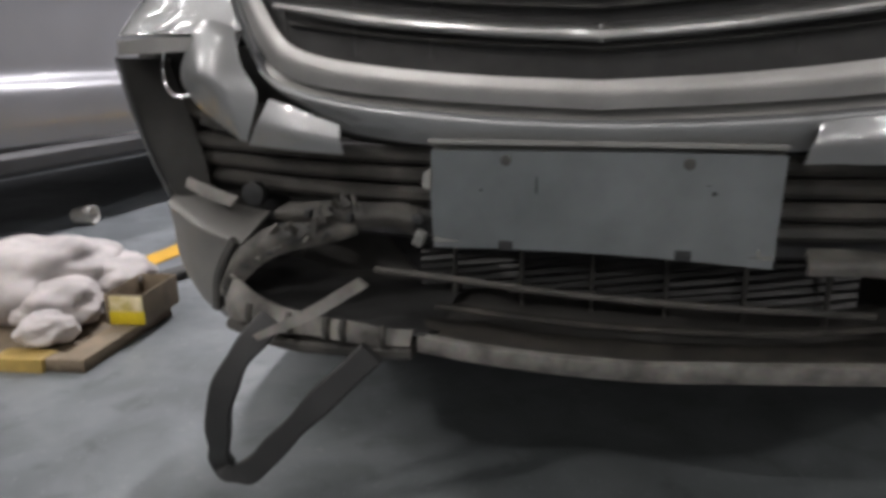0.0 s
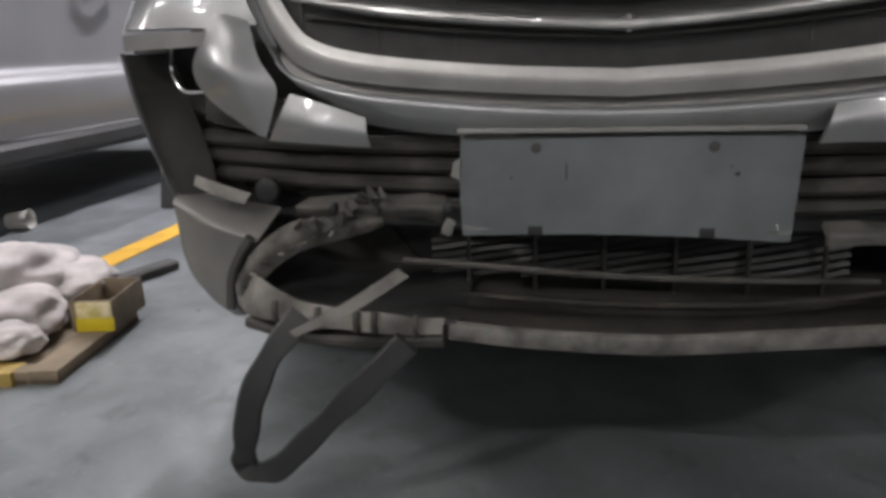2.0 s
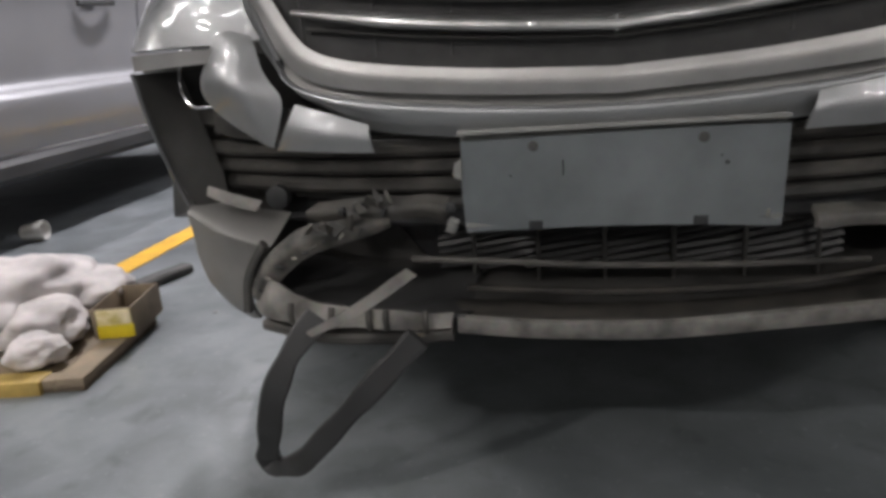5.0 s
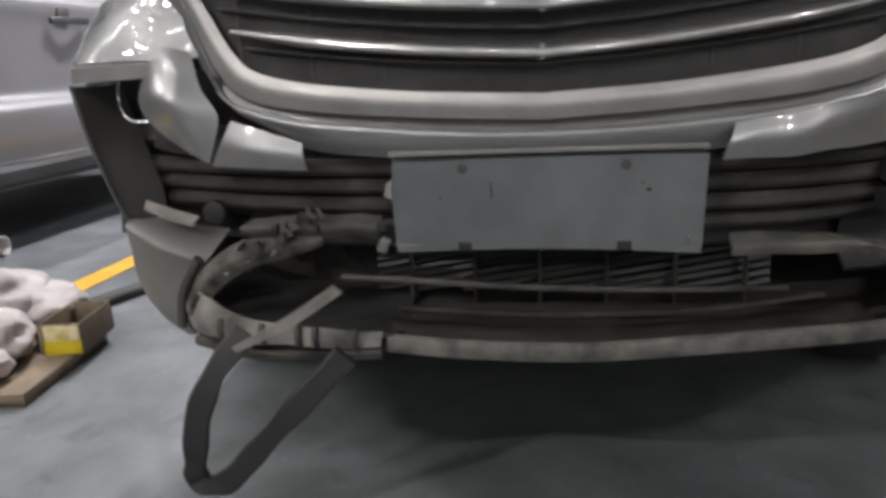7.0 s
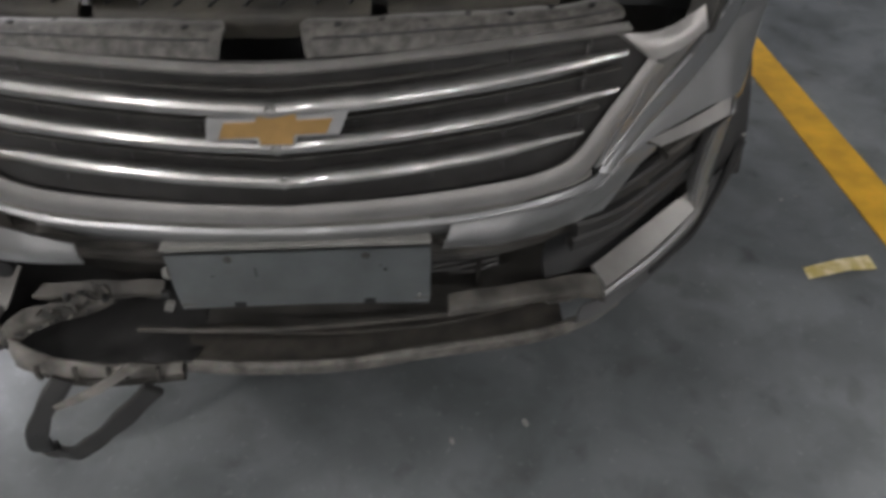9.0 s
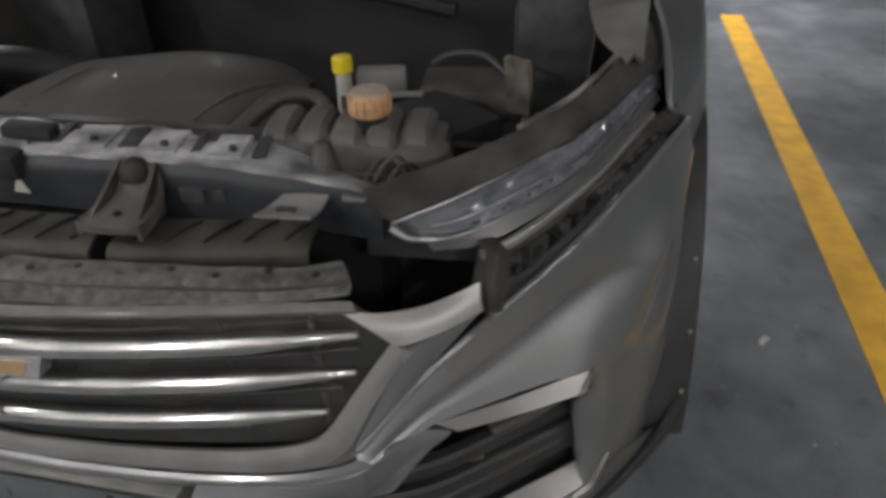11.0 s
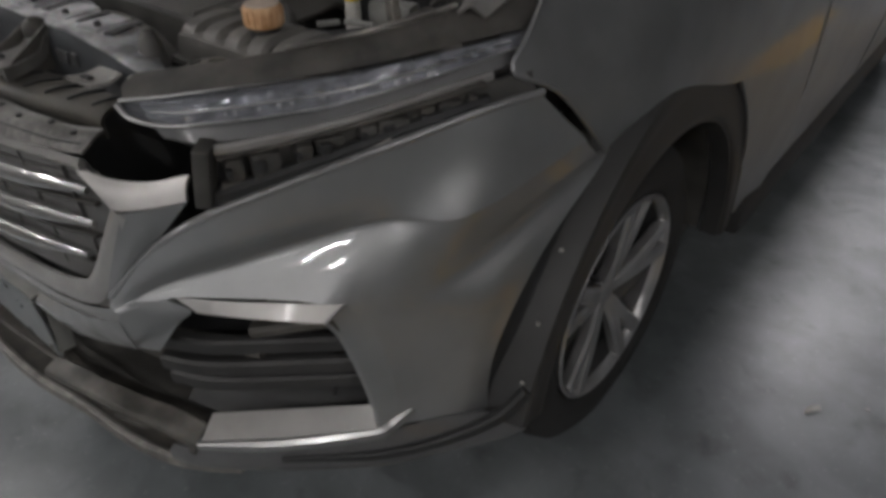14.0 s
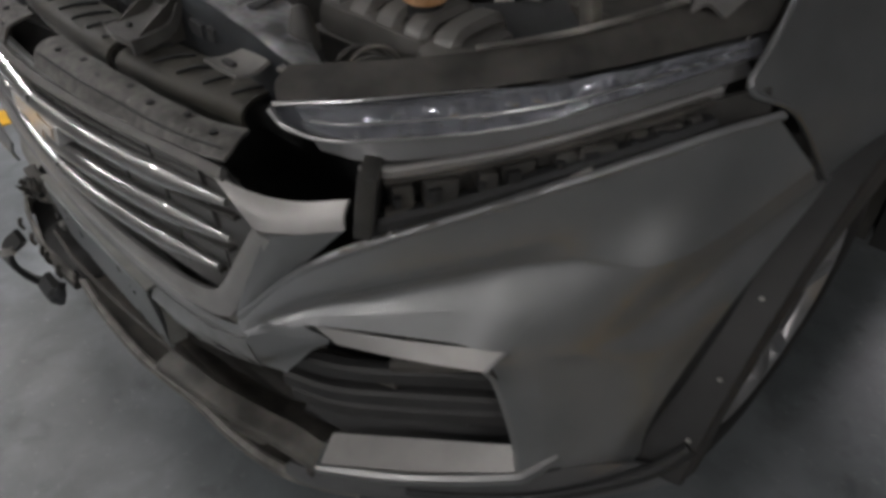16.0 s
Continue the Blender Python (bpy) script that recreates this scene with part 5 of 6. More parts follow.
box("floor_pan", (0, 2.7, 0.30), (1.55, 3.6, 0.06), BLACK, CAR, 0.01)
box("firewall", (0, 1.30, 0.74), (1.40, 0.03, 0.76), DEEP, CAR, 0.005, label="black firewall behind the engine")
box("cowl", (0, 1.32, 1.10), (1.44, 0.22, 0.03), BLACK, CAR, 0.008, label="dusty black plastic cowl")
bonnet = patch("bonnet", [[(-0.72, 1.25, 1.13), (0, 1.18, 1.15), (0.72, 1.25, 1.13)], [(-0.71, 0.98, 1.62), (0, 0.90, 1.66), (0.71, 0.98, 1.62)], [(-0.60, 0.72, 2.02), (0, 0.60, 2.08), (0.60, 0.72, 2.02)]], PAINT, CAR, 20, 16, 0.02, "grey bonnet propped wide open", inside=(0, -3, 0.5))

# ---- engine bay ----
BEAM = patch("front_crossmember", [
    [(-0.45, 0.172, 0.984), (-0.2, 0.170, 0.988), (0.0, 0.168, 0.988), (0.2, 0.170, 0.989), (0.36, 0.164, 0.984), (0.45, 0.158, 0.974)],
    [(-0.45, 0.195, 0.990), (-0.2, 0.194, 0.992), (0.0, 0.192, 0.990), (0.2, 0.194, 0.992), (0.36, 0.182, 0.984), (0.45, 0.166, 0.972)],
    [(-0.45, 0.225, 0.990), (-0.2, 0.224, 0.991), (0.0, 0.222, 0.990), (0.2, 0.222, 0.992), (0.35, 0.205, 0.982), (0.45, 0.174, 0.970)],
    [(-0.45, 0.258, 0.986), (-0.3, 0.268, 0.988), (-0.2, 0.244, 0.990), (-0.06, 0.266, 0.988), (0.02, 0.250, 0.986), (0.12, 0.262, 0.990), (0.2, 0.240, 0.988), (0.30, 0.244, 0.982), (0.45, 0.182, 0.966)]], LIT_STEEL, CAR, 60, 14, 0.006, "scuffed steel crossmember over the radiator, its lit top pale", inside=(0, 0.22, 0.9), rough=0.003)
patch("beam_front", [
    [(-0.45, 0.171, 0.983), (-0.2, 0.168, 0.987), (0.0, 0.166, 0.987), (0.2, 0.168, 0.988), (0.36, 0.162, 0.983), (0.45, 0.156, 0.973)],
    [(-0.45, 0.164, 0.965), (-0.2, 0.160, 0.968), (0.0, 0.158, 0.966), (0.2, 0.160, 0.968), (0.36, 0.156, 0.962), (0.45, 0.152, 0.955)],
    [(-0.45, 0.162, 0.922), (-0.2, 0.158, 0.922), (0.0, 0.156, 0.922), (0.2, 0.156, 0.924), (0.36, 0.154, 0.924), (0.45, 0.150, 0.922)]], SHADED_STEEL, BEAM, 50, 10, 0.005, "blue-grey front face, darkened for shade", inside=(0, 0.4, 0.95), rough=0.002)
for x, w in ((-0.33, 0.020), (-0.225, 0.012), (-0.105, 0.022), (0.015, 0.014), (0.115, 0.024), (0.205, 0.012), (0.285, 0.016)):
    box("press_groove", (x, 0.222, 0.9915), (w, 0.056, 0.004), DARK_METAL, BEAM, 0.0015, (0, 0, 14))
for x, w, h in ((-0.28, 0.050, 0.007), (-0.165, 0.060, 0.009), (-0.045, 0.056, 0.007), (0.065, 0.052, 0.009), (0.160, 0.048, 0.008), (0.248, 0.040, 0.007)):
    box("pressing", (x, 0.214, 0.992), (w, 0.062, h), LIT_STEEL, BEAM, 0.003, (0, 2, 10))
    lathe("bolt", [(0.005, 0), (0.005, 0.005), (0.003, 0.007)], DARK_METAL, BEAM, pose(x + 0.01, 0.20, 0.995), 8)
for x, z, w in ((0.22, 0.955, 0.030), (0.255, 0.958, 0.016), (-0.08, 0.950, 0.020), (-0.30, 0.955, 0.026)):
    box("notch", (x, 0.1575, z), (w, 0.006, 0.018), DARK_METAL, BEAM, 0.002)
for x in (-0.190, 0.155):
    b = patch("bracket", [
        [(x - 0.038, 0.083, 0.9500), (x, 0.080, 0.952), (x + 0.036, 0.085, 0.951)],
        [(x - 0.037, 0.110, 0.953), (x, 0.108, 0.955), (x + 0.035, 0.112, 0.954)],
        [(x - 0.034, 0.138, 0.958), (x, 0.137, 0.960), (x + 0.033, 0.139, 0.959)],
        [(x - 0.028, 0.156, 0.976), (x, 0.155, 0.978), (x + 0.028, 0.157, 0.977)],
        [(x - 0.024, 0.164, 0.986), (x, 0.164, 0.988), (x + 0.024, 0.164, 0.987)]], GREY_DUST, BEAM, 10, 18, 0.010, "curved dusty grey bracket", inside=(x, 0.3, 0.90))
    for d in (-0.032, 0.032):
        patch("bracket_side", [[(x + d, 0.090, 0.948), (x + d * 0.8, 0.164, 0.992)], [(x + d, 0.100, 0.925), (x + d * 0.8, 0.160, 0.930)]], DUST_BLACK, b, 8, 5, 0.004, inside=(x, 0.13, 0.93))
    for d in (-1, 1):
        sweep("bracket_flange", [(x + d * 0.037, 0.084, 0.944), (x + d * 0.036, 0.112, 0.946), (x + d * 0.033, 0.140, 0.953), (x + d * 0.028, 0.158, 0.974)], flat_profile(0.005, 0.020), GREY_DUST, b, 14, taper=lambda u: 1.0 - 0.4 * u)
    lathe("bracket_bolt", [(0.004, 0), (0.004, 0.004), (0.002, 0.005)], DEEP, b, pose(x + 0.004, 0.100, 0.9565), 8)
    lathe("rubber_bush", [(0.019, 0), (0.019, 0.010), (0.013, 0.020), (0.006, 0.024)], INNER, b, pose(x - 0.004, 0.160, 0.972), 14)
lock = box("bonnet_lock", (-0.030, 0.158, 0.978), (0.056, 0.030, 0.034), DEEP, BEAM, 0.008, (6, 4, 3), label="black bonnet lock")
box("lock_lever", (-0.012, 0.200, 1.003), (0.060, 0.030, 0.016), DEEP, lock, 0.005, (0, 8, 12))
part("warning_label", extrude_bm([(-0.010, -0.009), (0.012, -0.010), (0.001, 0.014)], 0.002, pose(-0.012, 0.1535, 0.950)), WHITE_PL, BEAM, "small white triangular label", False)
patch("bent_tab", [
    [(0.318, 0.112, 0.966), (0.350, 0.110, 0.968), (0.384, 0.112, 0.969)],
    [(0.326, 0.132, 0.965), (0.355, 0.131, 0.967), (0.388, 0.132, 0.968)],
    [(0.338, 0.150, 0.972), (0.364, 0.150, 0.975), (0.392, 0.150, 0.976)]], PALE_DUST, BEAM, 10, 8, 0.004, "pale bent tab on the crossmember", inside=(0.35, 0.2, 0.5))
box("tab_slot", (0.352, 0.124, 0.9685), (0.020, 0.008, 0.004), DARK_METAL, BEAM, 0.001)
# ribbed guides in front of the crossmember: a rounded front edge with slanting slits
for x0, x1, slits in ((-0.215, 0.128, 8), (0.150, 0.372, 5), (-0.46, -0.235, 4)):
    yk = lambda x: 0.35 * x * x
    xs = [x0 + (x1 - x0) * k / 4 for k in range(5)]
    p = patch("air_guide", [
        [(x, 0.130 + yk(x), 0.930) for x in xs], [(x, 0.100 + yk(x), 0.931) for x in xs], [(x, 0.076 + yk(x), 0.926) for x in xs],
        [(x, 0.066 + yk(x), 0.914) for x in xs], [(x, 0.068 + yk(x), 0.892) for x in xs]], OLIVE_DUST, CAR, 16, 12, 0.005, "olive dusty ribbed air guide", inside=(0.0, 0.2, 0.88), rough=0.0015)
    for k in range(slits):
        x = x0 + (k + 0.6) * (x1 - x0) / slits
        sweep("slit", [(x + 0.014, 0.124 + yk(x), 0.9325), (x + 0.002, 0.100 + yk(x), 0.9335), (x - 0.010, 0.079 + yk(x), 0.929)], flat_profile(0.0045, 0.004), DEEP, p, 5)
ENGINE = patch("engine_cover", [
    [(-0.44, 0.47, 0.80), (-0.20, 0.42, 0.81), (0.05, 0.45, 0.81), (0.17, 0.55, 0.80)],
    [(-0.42, 0.50, 0.865), (-0.18, 0.47, 0.890), (0.04, 0.50, 0.890), (0.15, 0.58, 0.860)],
    [(-0.37, 0.60, 0.898), (-0.12, 0.60, 0.925), (0.05, 0.64, 0.910), (0.135, 0.70, 0.865)],
    [(-0.30, 0.74, 0.900), (-0.10, 0.78, 0.912), (0.04, 0.80, 0.890), (0.115, 0.80, 0.855)],
    [(-0.30, 0.80, 0.80), (-0.10, 0.84, 0.80), (0.04, 0.86, 0.80), (0.11, 0.86, 0.79)]], COVER_DUST, CAR, 24, 24, 0.01, "dusty dark engine cover", inside=(-0.1, 0.7, 0.4))
sweep("cover_groove", [(0.02, 0.495, 0.892), (0.055, 0.58, 0.906), (0.085, 0.66, 0.895), (0.100, 0.76, 0.868)], flat_profile(0.010, 0.010), BLACK, ENGINE, 12)
for k in range(3):
    sweep("cover_ridge", [(-0.33 + 0.11 * k, 0.52, 0.888 + 0.008 * k), (-0.29 + 0.10 * k, 0.62, 0.912 + 0.006 * k), (-0.25 + 0.09 * k, 0.74, 0.905 + 0.003 * k)], flat_profile(0.030, 0.006, 0.45), COVER_DUST, ENGINE, 10)
sweep("hose", [(-0.46, 0.40, 0.86), (-0.52, 0.53, 0.895), (-0.49, 0.66, 0.905), (-0.41, 0.76, 0.86)], ring_profile(0.038, 14), DEEP, CAR, 24, "ribbed black intake hose")
box("engine_block", (-0.08, 0.66, 0.61), (0.46, 0.34, 0.34), DEEP, CAR, 0.02, label="dark engine block under the cover")
# coolant tank
TANK = box("coolant_tank", (0.340, 0.400, 0.892), (0.262, 0.116, 0.10), DUST_PLASTIC, CAR, 0.022, (0, 2, 6), "dusty coolant tank with an orange cap")
for k in range(5):
    x = 0.236 + 0.049 * k
    y = 0.346 + 0.0046 * k
    sweep("tank_rib", [(x + 0.004, y - 0.004, 0.912), (x + 0.003, y + 0.006, 0.940), (x, y + 0.024, 0.9475), (x - 0.004, y + 0.060, 0.9485), (x - 0.008, y + 0.094, 0.944), (x - 0.010, y + 0.106, 0.920)], flat_profile(0.042, 0.018, 0.45), DUST_PLASTIC, TANK, 14)
box("tank_seam", (0.340, 0.399, 0.898), (0.272, 0.124, 0.006), DUST_PLASTIC, TANK, 0.002, (0, 2, 6))
lathe("tank_lobe", [(0.040, -0.02), (0.044, 0.0), (0.040, 0.014), (0.024, 0.022)], DUST_PLASTIC, TANK, pose(0.440, 0.372, 0.918), 20)
lathe("tank_neck", [(0.024, 0), (0.024, 0.03)], DEEP, TANK, pose(0.362, 0.402, 0.942), 20)
cap = lathe("tank_cap", [(0.0285, 0), (0.029, 0.004), (0.029, 0.027), (0.027, 0.031), (0.012, 0.0315)], ORANGE, TANK, pose(0.362, 0.402, 0.966), 28, "pale orange ribbed cap")
lathe("cap_top", [(0.0265, 0), (0.0265, 0.0015), (0.022, 0.0024)], PALE_CAP, cap, pose(0.362, 0.402, 0.9966), 24, "dusty pale cap top")
for k in range(16):
    a = 2 * math.pi * k / 16
    box("cap_rib", (0.362 + 0.029 * math.cos(a), 0.402 + 0.029 * math.sin(a), 0.980), (0.0036, 0.0044, 0.024), ORANGE, cap, 0.001, (0, 0, math.degrees(a)))
box("tank_tab", (0.318, 0.432, 0.962), (0.022, 0.006, 0.024), DUST_BLACK, TANK, 0.002, (0, 0, -30))
# battery tray, filler, boxes
batt = box("battery_box", (0.420, 0.540, 0.815), (0.165, 0.150, 0.19), DEEP, CAR, 0.006, (0, 0, -38), "black battery box beside the tank")
for a, b in (((0.300, 0.560, 0.912), (0.318, 0.594, 0.912)), ((0.330, 0.600, 0.914), (0.385, 0.612, 0.914))):
    sweep("lid_edge", [a, tuple((p + q) / 2 for p, q in zip(a, b)), b], flat_profile(0.014, 0.008), PLATE_EDGE, batt, 4)
box("upright_bracket", (0.560, 0.480, 0.985), (0.042, 0.012, 0.085), DUST_GREY, batt, 0.003, (8, 0, -30))
filler = lathe("filler_neck", [(0.020, 0), (0.016, 0.04), (0.015, 0.097)], WHITE_PL, CAR, pose(0.198, 0.745, 0.80), 18, "milky filler neck with a yellow cap")
lathe("filler_cap", [(0.017, 0), (0.020, 0.003), (0.020, 0.026), (0.018, 0.031), (0.006, 0.032)], YELLOW_CAP, filler, pose(0.198, 0.745, 0.895), 18, "bright yellow cap")
box("reservoir", (0.255, 0.805, 0.862), (0.10, 0.05, 0.05), PLATE_EDGE, CAR, 0.012, (0, 0, 12), "dusty fluid reservoir")
box("fuse_box", (0.44, 0.735, 0.87), (0.17, 0.14, 0.06), DUST_BLACK, CAR, 0.012, (0, 0, 6), "dusty black fuse box")
sweep("cable", [(0.36, 0.80, 0.90), (0.40, 0.79, 0.925), (0.46, 0.79, 0.925), (0.51, 0.76, 0.90)], ring_profile(0.006, 8), BLACK, CAR, 16, "black cable")
sweep("cable", [(0.22, 0.30, 0.90), (0.25, 0.27, 0.95), (0.30, 0.25, 0.94), (0.33, 0.24, 0.88)], ring_profile(0.004, 8), BLACK, CAR, 16, "black cable")
lathe("rubber_stop", [(0.020, 0), (0.018, 0.015), (0.010, 0.045), (0.006, 0.048)], BLACK, CAR, pose(0.365, 0.212, 0.962), 14, "black conical rubber stop")
for k, (a, b) in enumerate(((0.0, 0.0), (0.012, 0.01), (0.03, -0.008))):
    sweep("cable", [(0.40 + a, 0.215 + b, 0.94), (0.415 + a, 0.235 + b, 0.968), (0.425 + a, 0.265 + b, 0.965), (0.43 + a, 0.30, 0.93)], ring_profile(0.0028, 8), DUST_GREY if k == 1 else BLACK, CAR, 16, "thin dusty cable")
box("lamp_bracket", (0.425, 0.172, 0.968), (0.05, 0.035, 0.006), METAL, CAR, 0.002, (0, 10, 20), "small bare metal bracket")
sweep("bonnet_stay", [(-0.52, 0.25, 0.97), (-0.50, 0.45, 1.40), (-0.48, 0.75, 1.90)], ring_profile(0.006, 8), METAL, CAR, 10, "thin steel bonnet stay")
for s in (1, -1):
    box("strut_tower", (s * 0.60, 1.08, 0.85), (0.22, 0.24, 0.30), DARK_METAL, CAR, 0.05, label="dark strut tower")
    patch("inner_wing", [[(s * 0.735, 0.80, 1.07), (s * 0.75, 1.2, 1.12)], [(s * 0.66, 0.78, 1.02), (s * 0.68, 1.2, 1.06)], [(s * 0.64, 0.60, 0.60), (s * 0.66, 1.2, 0.60)]], BLACK, CAR, 12, 8, 0.004, "dark dusty inner wing", inside=(s * 2, 0.8, 0.8))
    patch("wing_edge", [
        [(s * 0.702, 0.440, 1.040), (s * 0.670, 0.510, 1.044), (s * 0.655, 0.575, 1.048), (s * 0.644, 0.715, 1.046), (s * 0.650, 0.780, 1.048)],
        [(s * 0.712, 0.455, 1.046), (s * 0.690, 0.520, 1.054), (s * 0.684, 0.590, 1.058), (s * 0.690, 0.690, 1.062), (s * 0.700, 0.760, 1.068)],
        [(s * 0.726, 0.470, 1.030), (s * 0.728, 0.535, 1.050), (s * 0.732, 0.600, 1.066), (s * 0.738, 0.680, 1.078), (s * 0.742, 0.760, 1.088)]], PALE_DUST, CAR, 14, 8, 0.004, "bare pale wing edge")
for s in (1, -1):
    sweep("wing_rail", [(s * 0.692, 0.66, 1.072), (s * 0.698, 0.85, 1.086), (s * 0.705, 1.2, 1.105)], flat_profile(0.055, 0.006), DUST_GREY, CAR, 10, "dusty inner wing rail")
    lathe("strut_cap", [(0.07, 0), (0.066, 0.02), (0.035, 0.03), (0.012, 0.032)], BLACK, CAR, pose(s * 0.60, 1.08, 1.0), 20, "black strut top cap")
    for k in range(3):
        a = 2.1 * k + 0.4
        lathe("strut_bolt", [(0.008, 0), (0.008, 0.012), (0.005, 0.014)], METAL, CAR, pose(s * 0.60 + 0.05 * math.cos(a), 1.08 + 0.05 * math.sin(a), 1.018), 6)
sweep("coolant_hose", [(0.10, 0.46, 0.88), (0.16, 0.53, 0.925), (0.22, 0.56, 0.915), (0.26, 0.52, 0.88)], ring_profile(0.014, 12), BLACK, CAR, 18, "black coolant hose")
sweep("wiring_loom", [(-0.42, 0.31, 0.93), (-0.2, 0.30, 0.945), (0.05, 0.305, 0.94), (0.18, 0.30, 0.925)], ring_profile(0.009, 10), BLACK, CAR, 26, "taped black wiring loom")
sweep("cowl_lip", [(-0.62, 1.19, 0.985), (-0.1, 1.17, 0.972), (0.12, 1.17, 0.942), (0.33, 1.18, 0.900)], flat_profile(0.05, 0.030, 0.3), DEEP, CAR, 20, "dark lip of the bulkhead")
box("radiator_shroud", (0.0, 0.33, 0.70), (0.80, 0.10, 0.30), DEEP, CAR, 0.01, label="black radiator shroud")


# ---- the car beside it ----
def neighbour():
    X = -2.30
    c = thing("silver_car", (X - 0.85, 2.4, 0), "silver car parked in the next bay", "car")
    for nm, y0, y1 in (("front_wing", 0.2, 1.15), ("front_door", 1.16, 2.72), ("rear_door", 2.73, 3.75), ("rear_side", 3.76, 4.7)):
        lo = 0.62 if nm in ("front_wing", "rear_side") else 0.40
        d = patch(nm, [
            [(X - 0.12, y0, 1.20), (X - 0.12, y1, 1.22)], [(X - 0.01, y0, 1.10), (X - 0.01, y1, 1.12)], [(X + 0.01, y0, 1.06), (X + 0.01, y1, 1.08)], [(X - 0.01, y0, 0.95), (X - 0.01, y1, 0.97)],
            [(X - 0.03, y0, 0.75), (X - 0.03, y1, 0.77)], [(X - 0.03, y0, 0.655), (X - 0.03, y1, 0.675)], [(X + 0.03, y0, 0.62), (X + 0.03, y1, 0.645)], [(X + 0.02, y0, 0.50), (X + 0.02, y1, 0.51)], [(X - 0.02, y0, lo), (X - 0.02, y1, lo)]], SILVER_CAR, c, 6, 40, 0.006, inside=(X - 1, 2.4, 0.6))
        if "door" in nm:
            patch("window", [[(X - 0.13, y0 + 0.03, 1.22), (X - 0.13, y1 - 0.03, 1.23)], [(X - 0.28, y0 + 0.25, 1.55), (X - 0.28, y1 - 0.03, 1.57)]], GLASS, d, 6, 4, 0.005, inside=(X - 1, 2.4, 0.6))
    h = sweep("door_handle", [(X + 0.02, 2.22, 1.005), (X + 0.045, 2.35, 1.01), (X + 0.02, 2.49, 1.015)], flat_profile(0.02, 0.03), DEEP, c, 10, "dark door handle")
    box("handle_cup", (X + 0.0, 2.33, 1.045), (0.03, 0.09, 0.05), DUST_BLACK, h, 0.01)
    sweep("sill", [(X - 0.05, 0.9, 0.33), (X - 0.05, 2.4, 0.34), (X - 0.05, 3.8, 0.35)], flat_profile(0.1, 0.10), DEEP, c, 10)
    box("underbody", (X - 0.9, 2.4, 0.32), (1.5, 4.2, 0.12), BLACK, c, 0.02)
    for y in (0.6, 4.2):
        m = pose(X - 0.12, y, 0.33, 0, 90, 0)
        w = part("wheel", lathe_bm([(0.23, -0.1), (0.30, -0.108), (0.33, -0.08), (0.33, 0.08), (0.30, 0.108), (0.23, 0.1)], 40, m), RUBBER, c)
        part("rim", lathe_bm([(0.23, 0.08), (0.225, 0.10), (0.19, 0.06), (0.03, 0.07)], 32, m), ALLOY, w)
    patch("roof", [[(X - 0.30, 2.0, 1.56), (X - 1.4, 2.0, 1.56)], [(X - 0.30, 3.6, 1.58), (X - 1.4, 3.6, 1.58)]], SILVER_CAR, c, 6, 6, 0.01, inside=(X - 0.85, 2.8, 0))
    patch("bonnet", [[(X - 0.12, 0.2, 0.95), (X - 1.55, 0.2, 0.95)], [(X - 0.12, 1.4, 1.20), (X - 1.55, 1.4, 1.20)]], SILVER_CAR, c, 6, 6, 0.01, inside=(X - 0.85, 0.8, 0))
    patch("windscreen", [[(X - 0.15, 1.3, 1.19), (X - 1.55, 1.3, 1.19)], [(X - 0.30, 2.0, 1.56), (X - 1.4, 2.0, 1.56)]], GLASS, c, 6, 6, 0.01, inside=(X - 0.85, 2.8, 0))
    patch("nose", [[(X - 0.10, 0.19, 0.95), (X - 0.85, 0.05, 0.95), (X - 1.6, 0.19, 0.95)], [(X - 0.10, 0.19, 0.3), (X - 0.85, 0.02, 0.3), (X - 1.6, 0.19, 0.3)]], SILVER_CAR, c, 10, 6, 0.01, inside=(X - 0.85, 2, 0.6))


neighbour()


# ---- loose things on the floor ----
def tray():
    """A shallow cardboard tray with a small open box standing at its back corner."""
    t = thing("cardboard_tray", (-1.40, 0.60, 0), "flattened brown cardboard tray lying on the floor", "cardboard")
    at = pose(-1.182, 0.42, 0, 0, 0, 8)

    def piece(nm, c, size, mt, parent, label="", m=at):
        bm = box_bm(c, size, 0.004)
        bmesh.ops.transform(bm, matrix=m, verts=bm.verts)
        part(nm, bm, mt, parent, label)

    piece("base", (-0.26, 0.20, 0.009), (0.52, 0.40, 0.018), CARD, t)
    piece("side_rim", (-0.035, 0.20, 0.017), (0.07, 0.40, 0.034), CARD, t)
    piece("front_rim", (-0.30, 0.022, 0.016), (0.46, 0.044, 0.032), CARD, t)
    piece("tape", (-0.165, 0.018, 0.0175), (0.13, 0.062, 0.036), TAPE_DULL, t, "strip of dull yellow tape")
    b = thing("cardboard_box", (-1.26, 0.73, 0.0), "small open cardboard box with yellow tape", "box")
    m = pose(-1.262, 0.735, 0.034, 0, 0, 11)
    for nm, c, size in (("side", (-0.052, 0, 0.042), (0.005, 0.19, 0.084)), ("side", (0.052, 0, 0.042), (0.005, 0.19, 0.084)), ("end", (0, -0.094, 0.042), (0.109, 0.005, 0.084)), ("end", (0, 0.094, 0.042), (0.109, 0.005, 0.084)), ("bottom", (0, 0, 0.004), (0.100, 0.184, 0.008))):
        piece(nm, c, size, CARD, b, m=m)
    piece("flap", (0.006, -0.098, 0.058), (0.090, 0.003, 0.046), PAPER, b, "pale folded flap", m)
    piece("tape", (0.006, -0.0985, 0.022), (0.096, 0.003, 0.036), TAPE, b, "bright yellow tape", m)


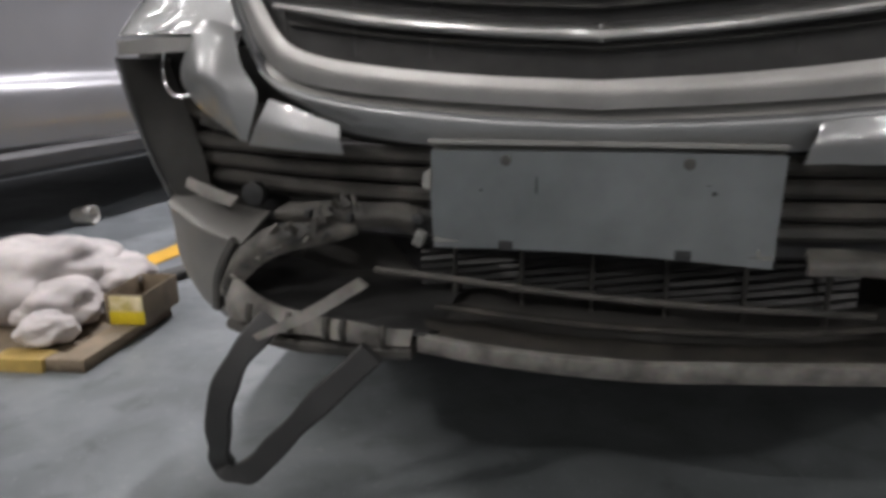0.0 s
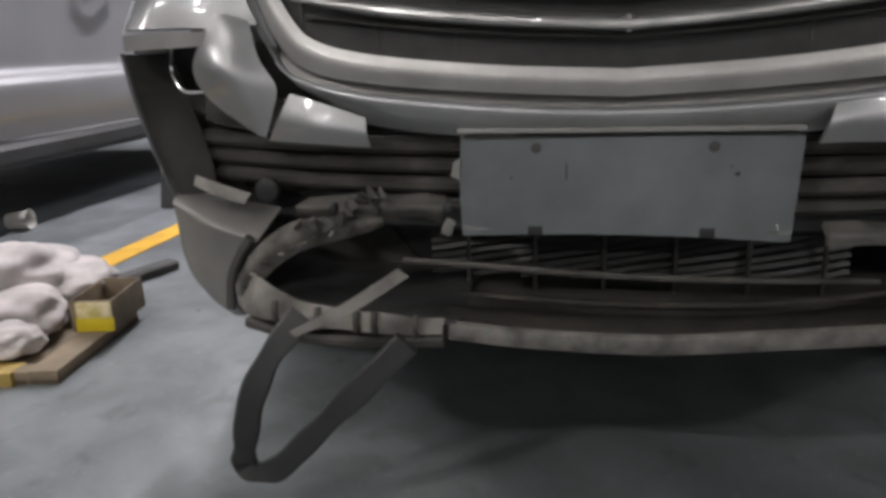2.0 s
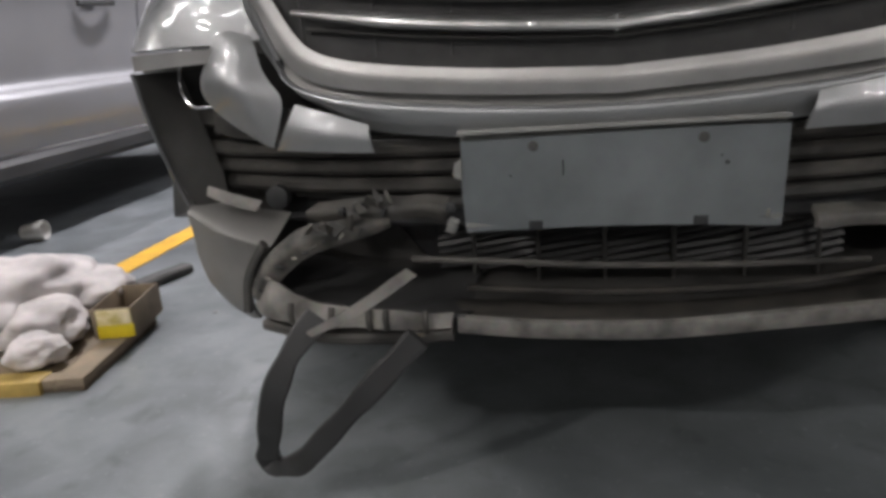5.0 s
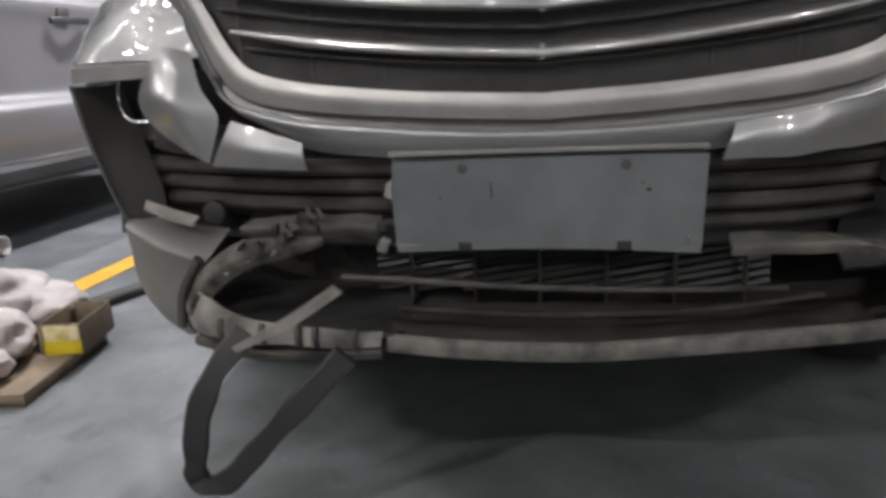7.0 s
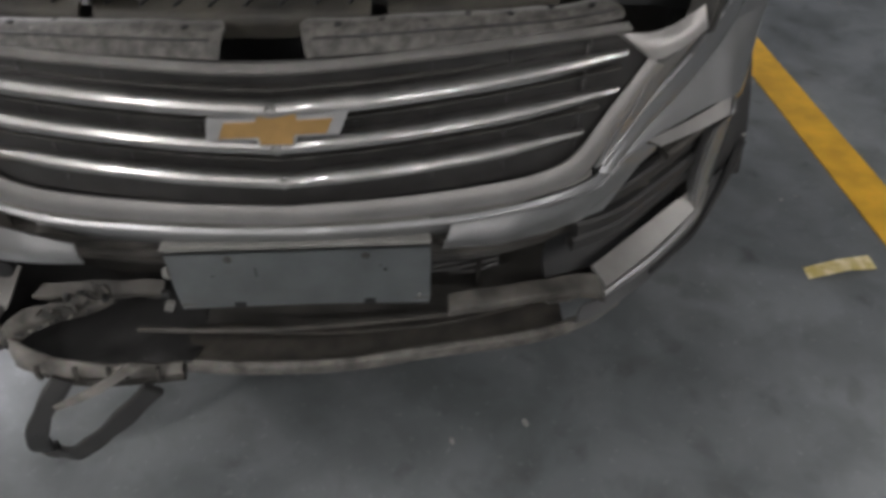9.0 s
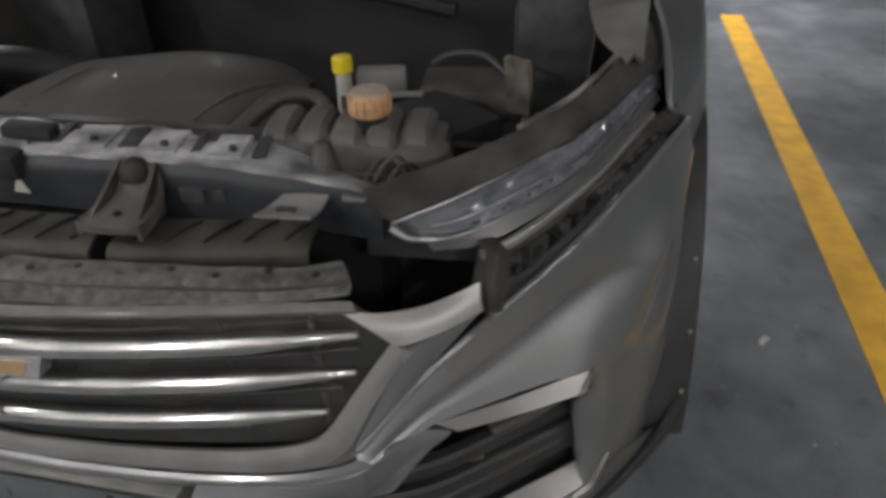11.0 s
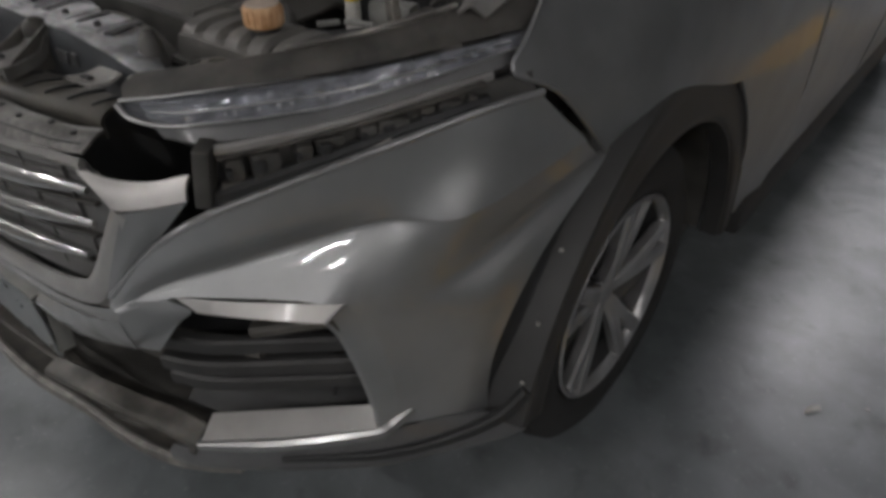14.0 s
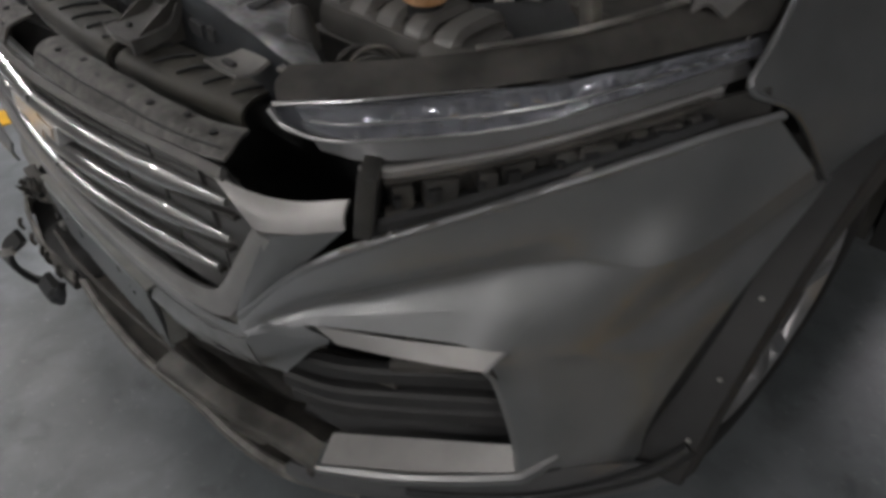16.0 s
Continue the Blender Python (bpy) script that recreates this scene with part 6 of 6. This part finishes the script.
def bag():
    b = thing("plastic_bag", (-1.62, 0.72, 0.02), "crumpled cloudy plastic sheet stuffed in the tray", "bag")
    for nm, cx, cy, cz, w, h, seed in (("sheet", -1.62, 0.74, 0.118, 0.24, 0.115, 0.0), ("fold", -1.43, 0.62, 0.085, 0.115, 0.065, 3.7), ("fold", -1.45, 0.84, 0.095, 0.13, 0.070, 8.1), ("fold", -1.36, 0.50, 0.065, 0.07, 0.045, 5.3)):
        bm = bmesh.new()
        bmesh.ops.create_icosphere(bm, subdivisions=5, radius=1.0)
        for v in bm.verts:
            d = v.co.normalized()
            e = d + Vector((seed, 0, 0))
            k = 1 + 0.24 * noise.noise(e * 1.7) - 0.09 * abs(noise.noise(e * 2.5)) + 0.02 * noise.noise(e * 6)
            v.co = Vector((d.x * w * k, d.y * w * k, max(0.022 - cz, d.z * h * k)))
        bmesh.ops.transform(bm, matrix=pose(cx, cy, cz), verts=bm.verts)
        part(nm, bm, BAG, b)


tray()
bag()
tagged(part("plastic_cup", lathe_bm([(0.03, 0), (0.033, 0.002), (0.042, 0.10), (0.039, 0.10), (0.029, 0.006)], 24, pose(-2.45, 1.75, 0.042, 0, 86, 10)), WHITE_PL), "white paper cup lying on its side", "cup")
tagged(part("rubber_strip", sweep_bm([(-1.47, 1.08, 0.018), (-1.44, 1.17, 0.02), (-1.40, 1.28, 0.018)], flat_profile(0.06, 0.03), 8), BLACK), "short black rubber strip lying on the floor", "strip")
tagged(part("paper_scrap", patch_bm([[(1.20, 0.485, 0.004), (1.30, 0.505, 0.012), (1.395, 0.515, 0.004)], [(1.20, 0.525, 0.006), (1.30, 0.55, 0.010), (1.395, 0.565, 0.005)]], 10, 4, 0.002, (1.3, 0.5, -3), 0.004), PAPER), "crumpled yellow and white paper scrap on the floor", "paper")
tagged(part("paper_scrap", patch_bm([[(1.192, 1.170, 0.003), (1.210, 1.185, 0.010), (1.224, 1.205, 0.004)], [(1.190, 1.190, 0.004), (1.202, 1.205, 0.007), (1.214, 1.222, 0.003)]], 8, 4, 0.002, (1.2, 1.18, -3), 0.003), WHITE_PL), "small crumpled white paper scrap on the floor", "paper")
random.seed(4)
for k, (x, y) in enumerate(((1.309, 1.277), (1.264, 0.82), (1.314, 0.836), (0.399, 0.085), (1.938, 1.429), (0.239, 0.048), (1.02, 2.254), (-1.95, 1.5), (-2.1, 1.3), (-1.1, 0.9), (1.9, 0.6), (2.1, 2.2))):
    r = random.uniform(0.004, 0.009)
    bm = bmesh.new()
    bmesh.ops.create_icosphere(bm, subdivisions=1, radius=r)
    bmesh.ops.transform(bm, matrix=pose(x, y, r * 0.18, 0, 0, random.uniform(0, 360)) @ Matrix.Diagonal((1.5, 0.9, 0.3, 1)), verts=bm.verts)
    tagged(part("debris", bm, CHIP), "small pale chip of broken plastic on the floor", "debris", "plastic chips on the floor")
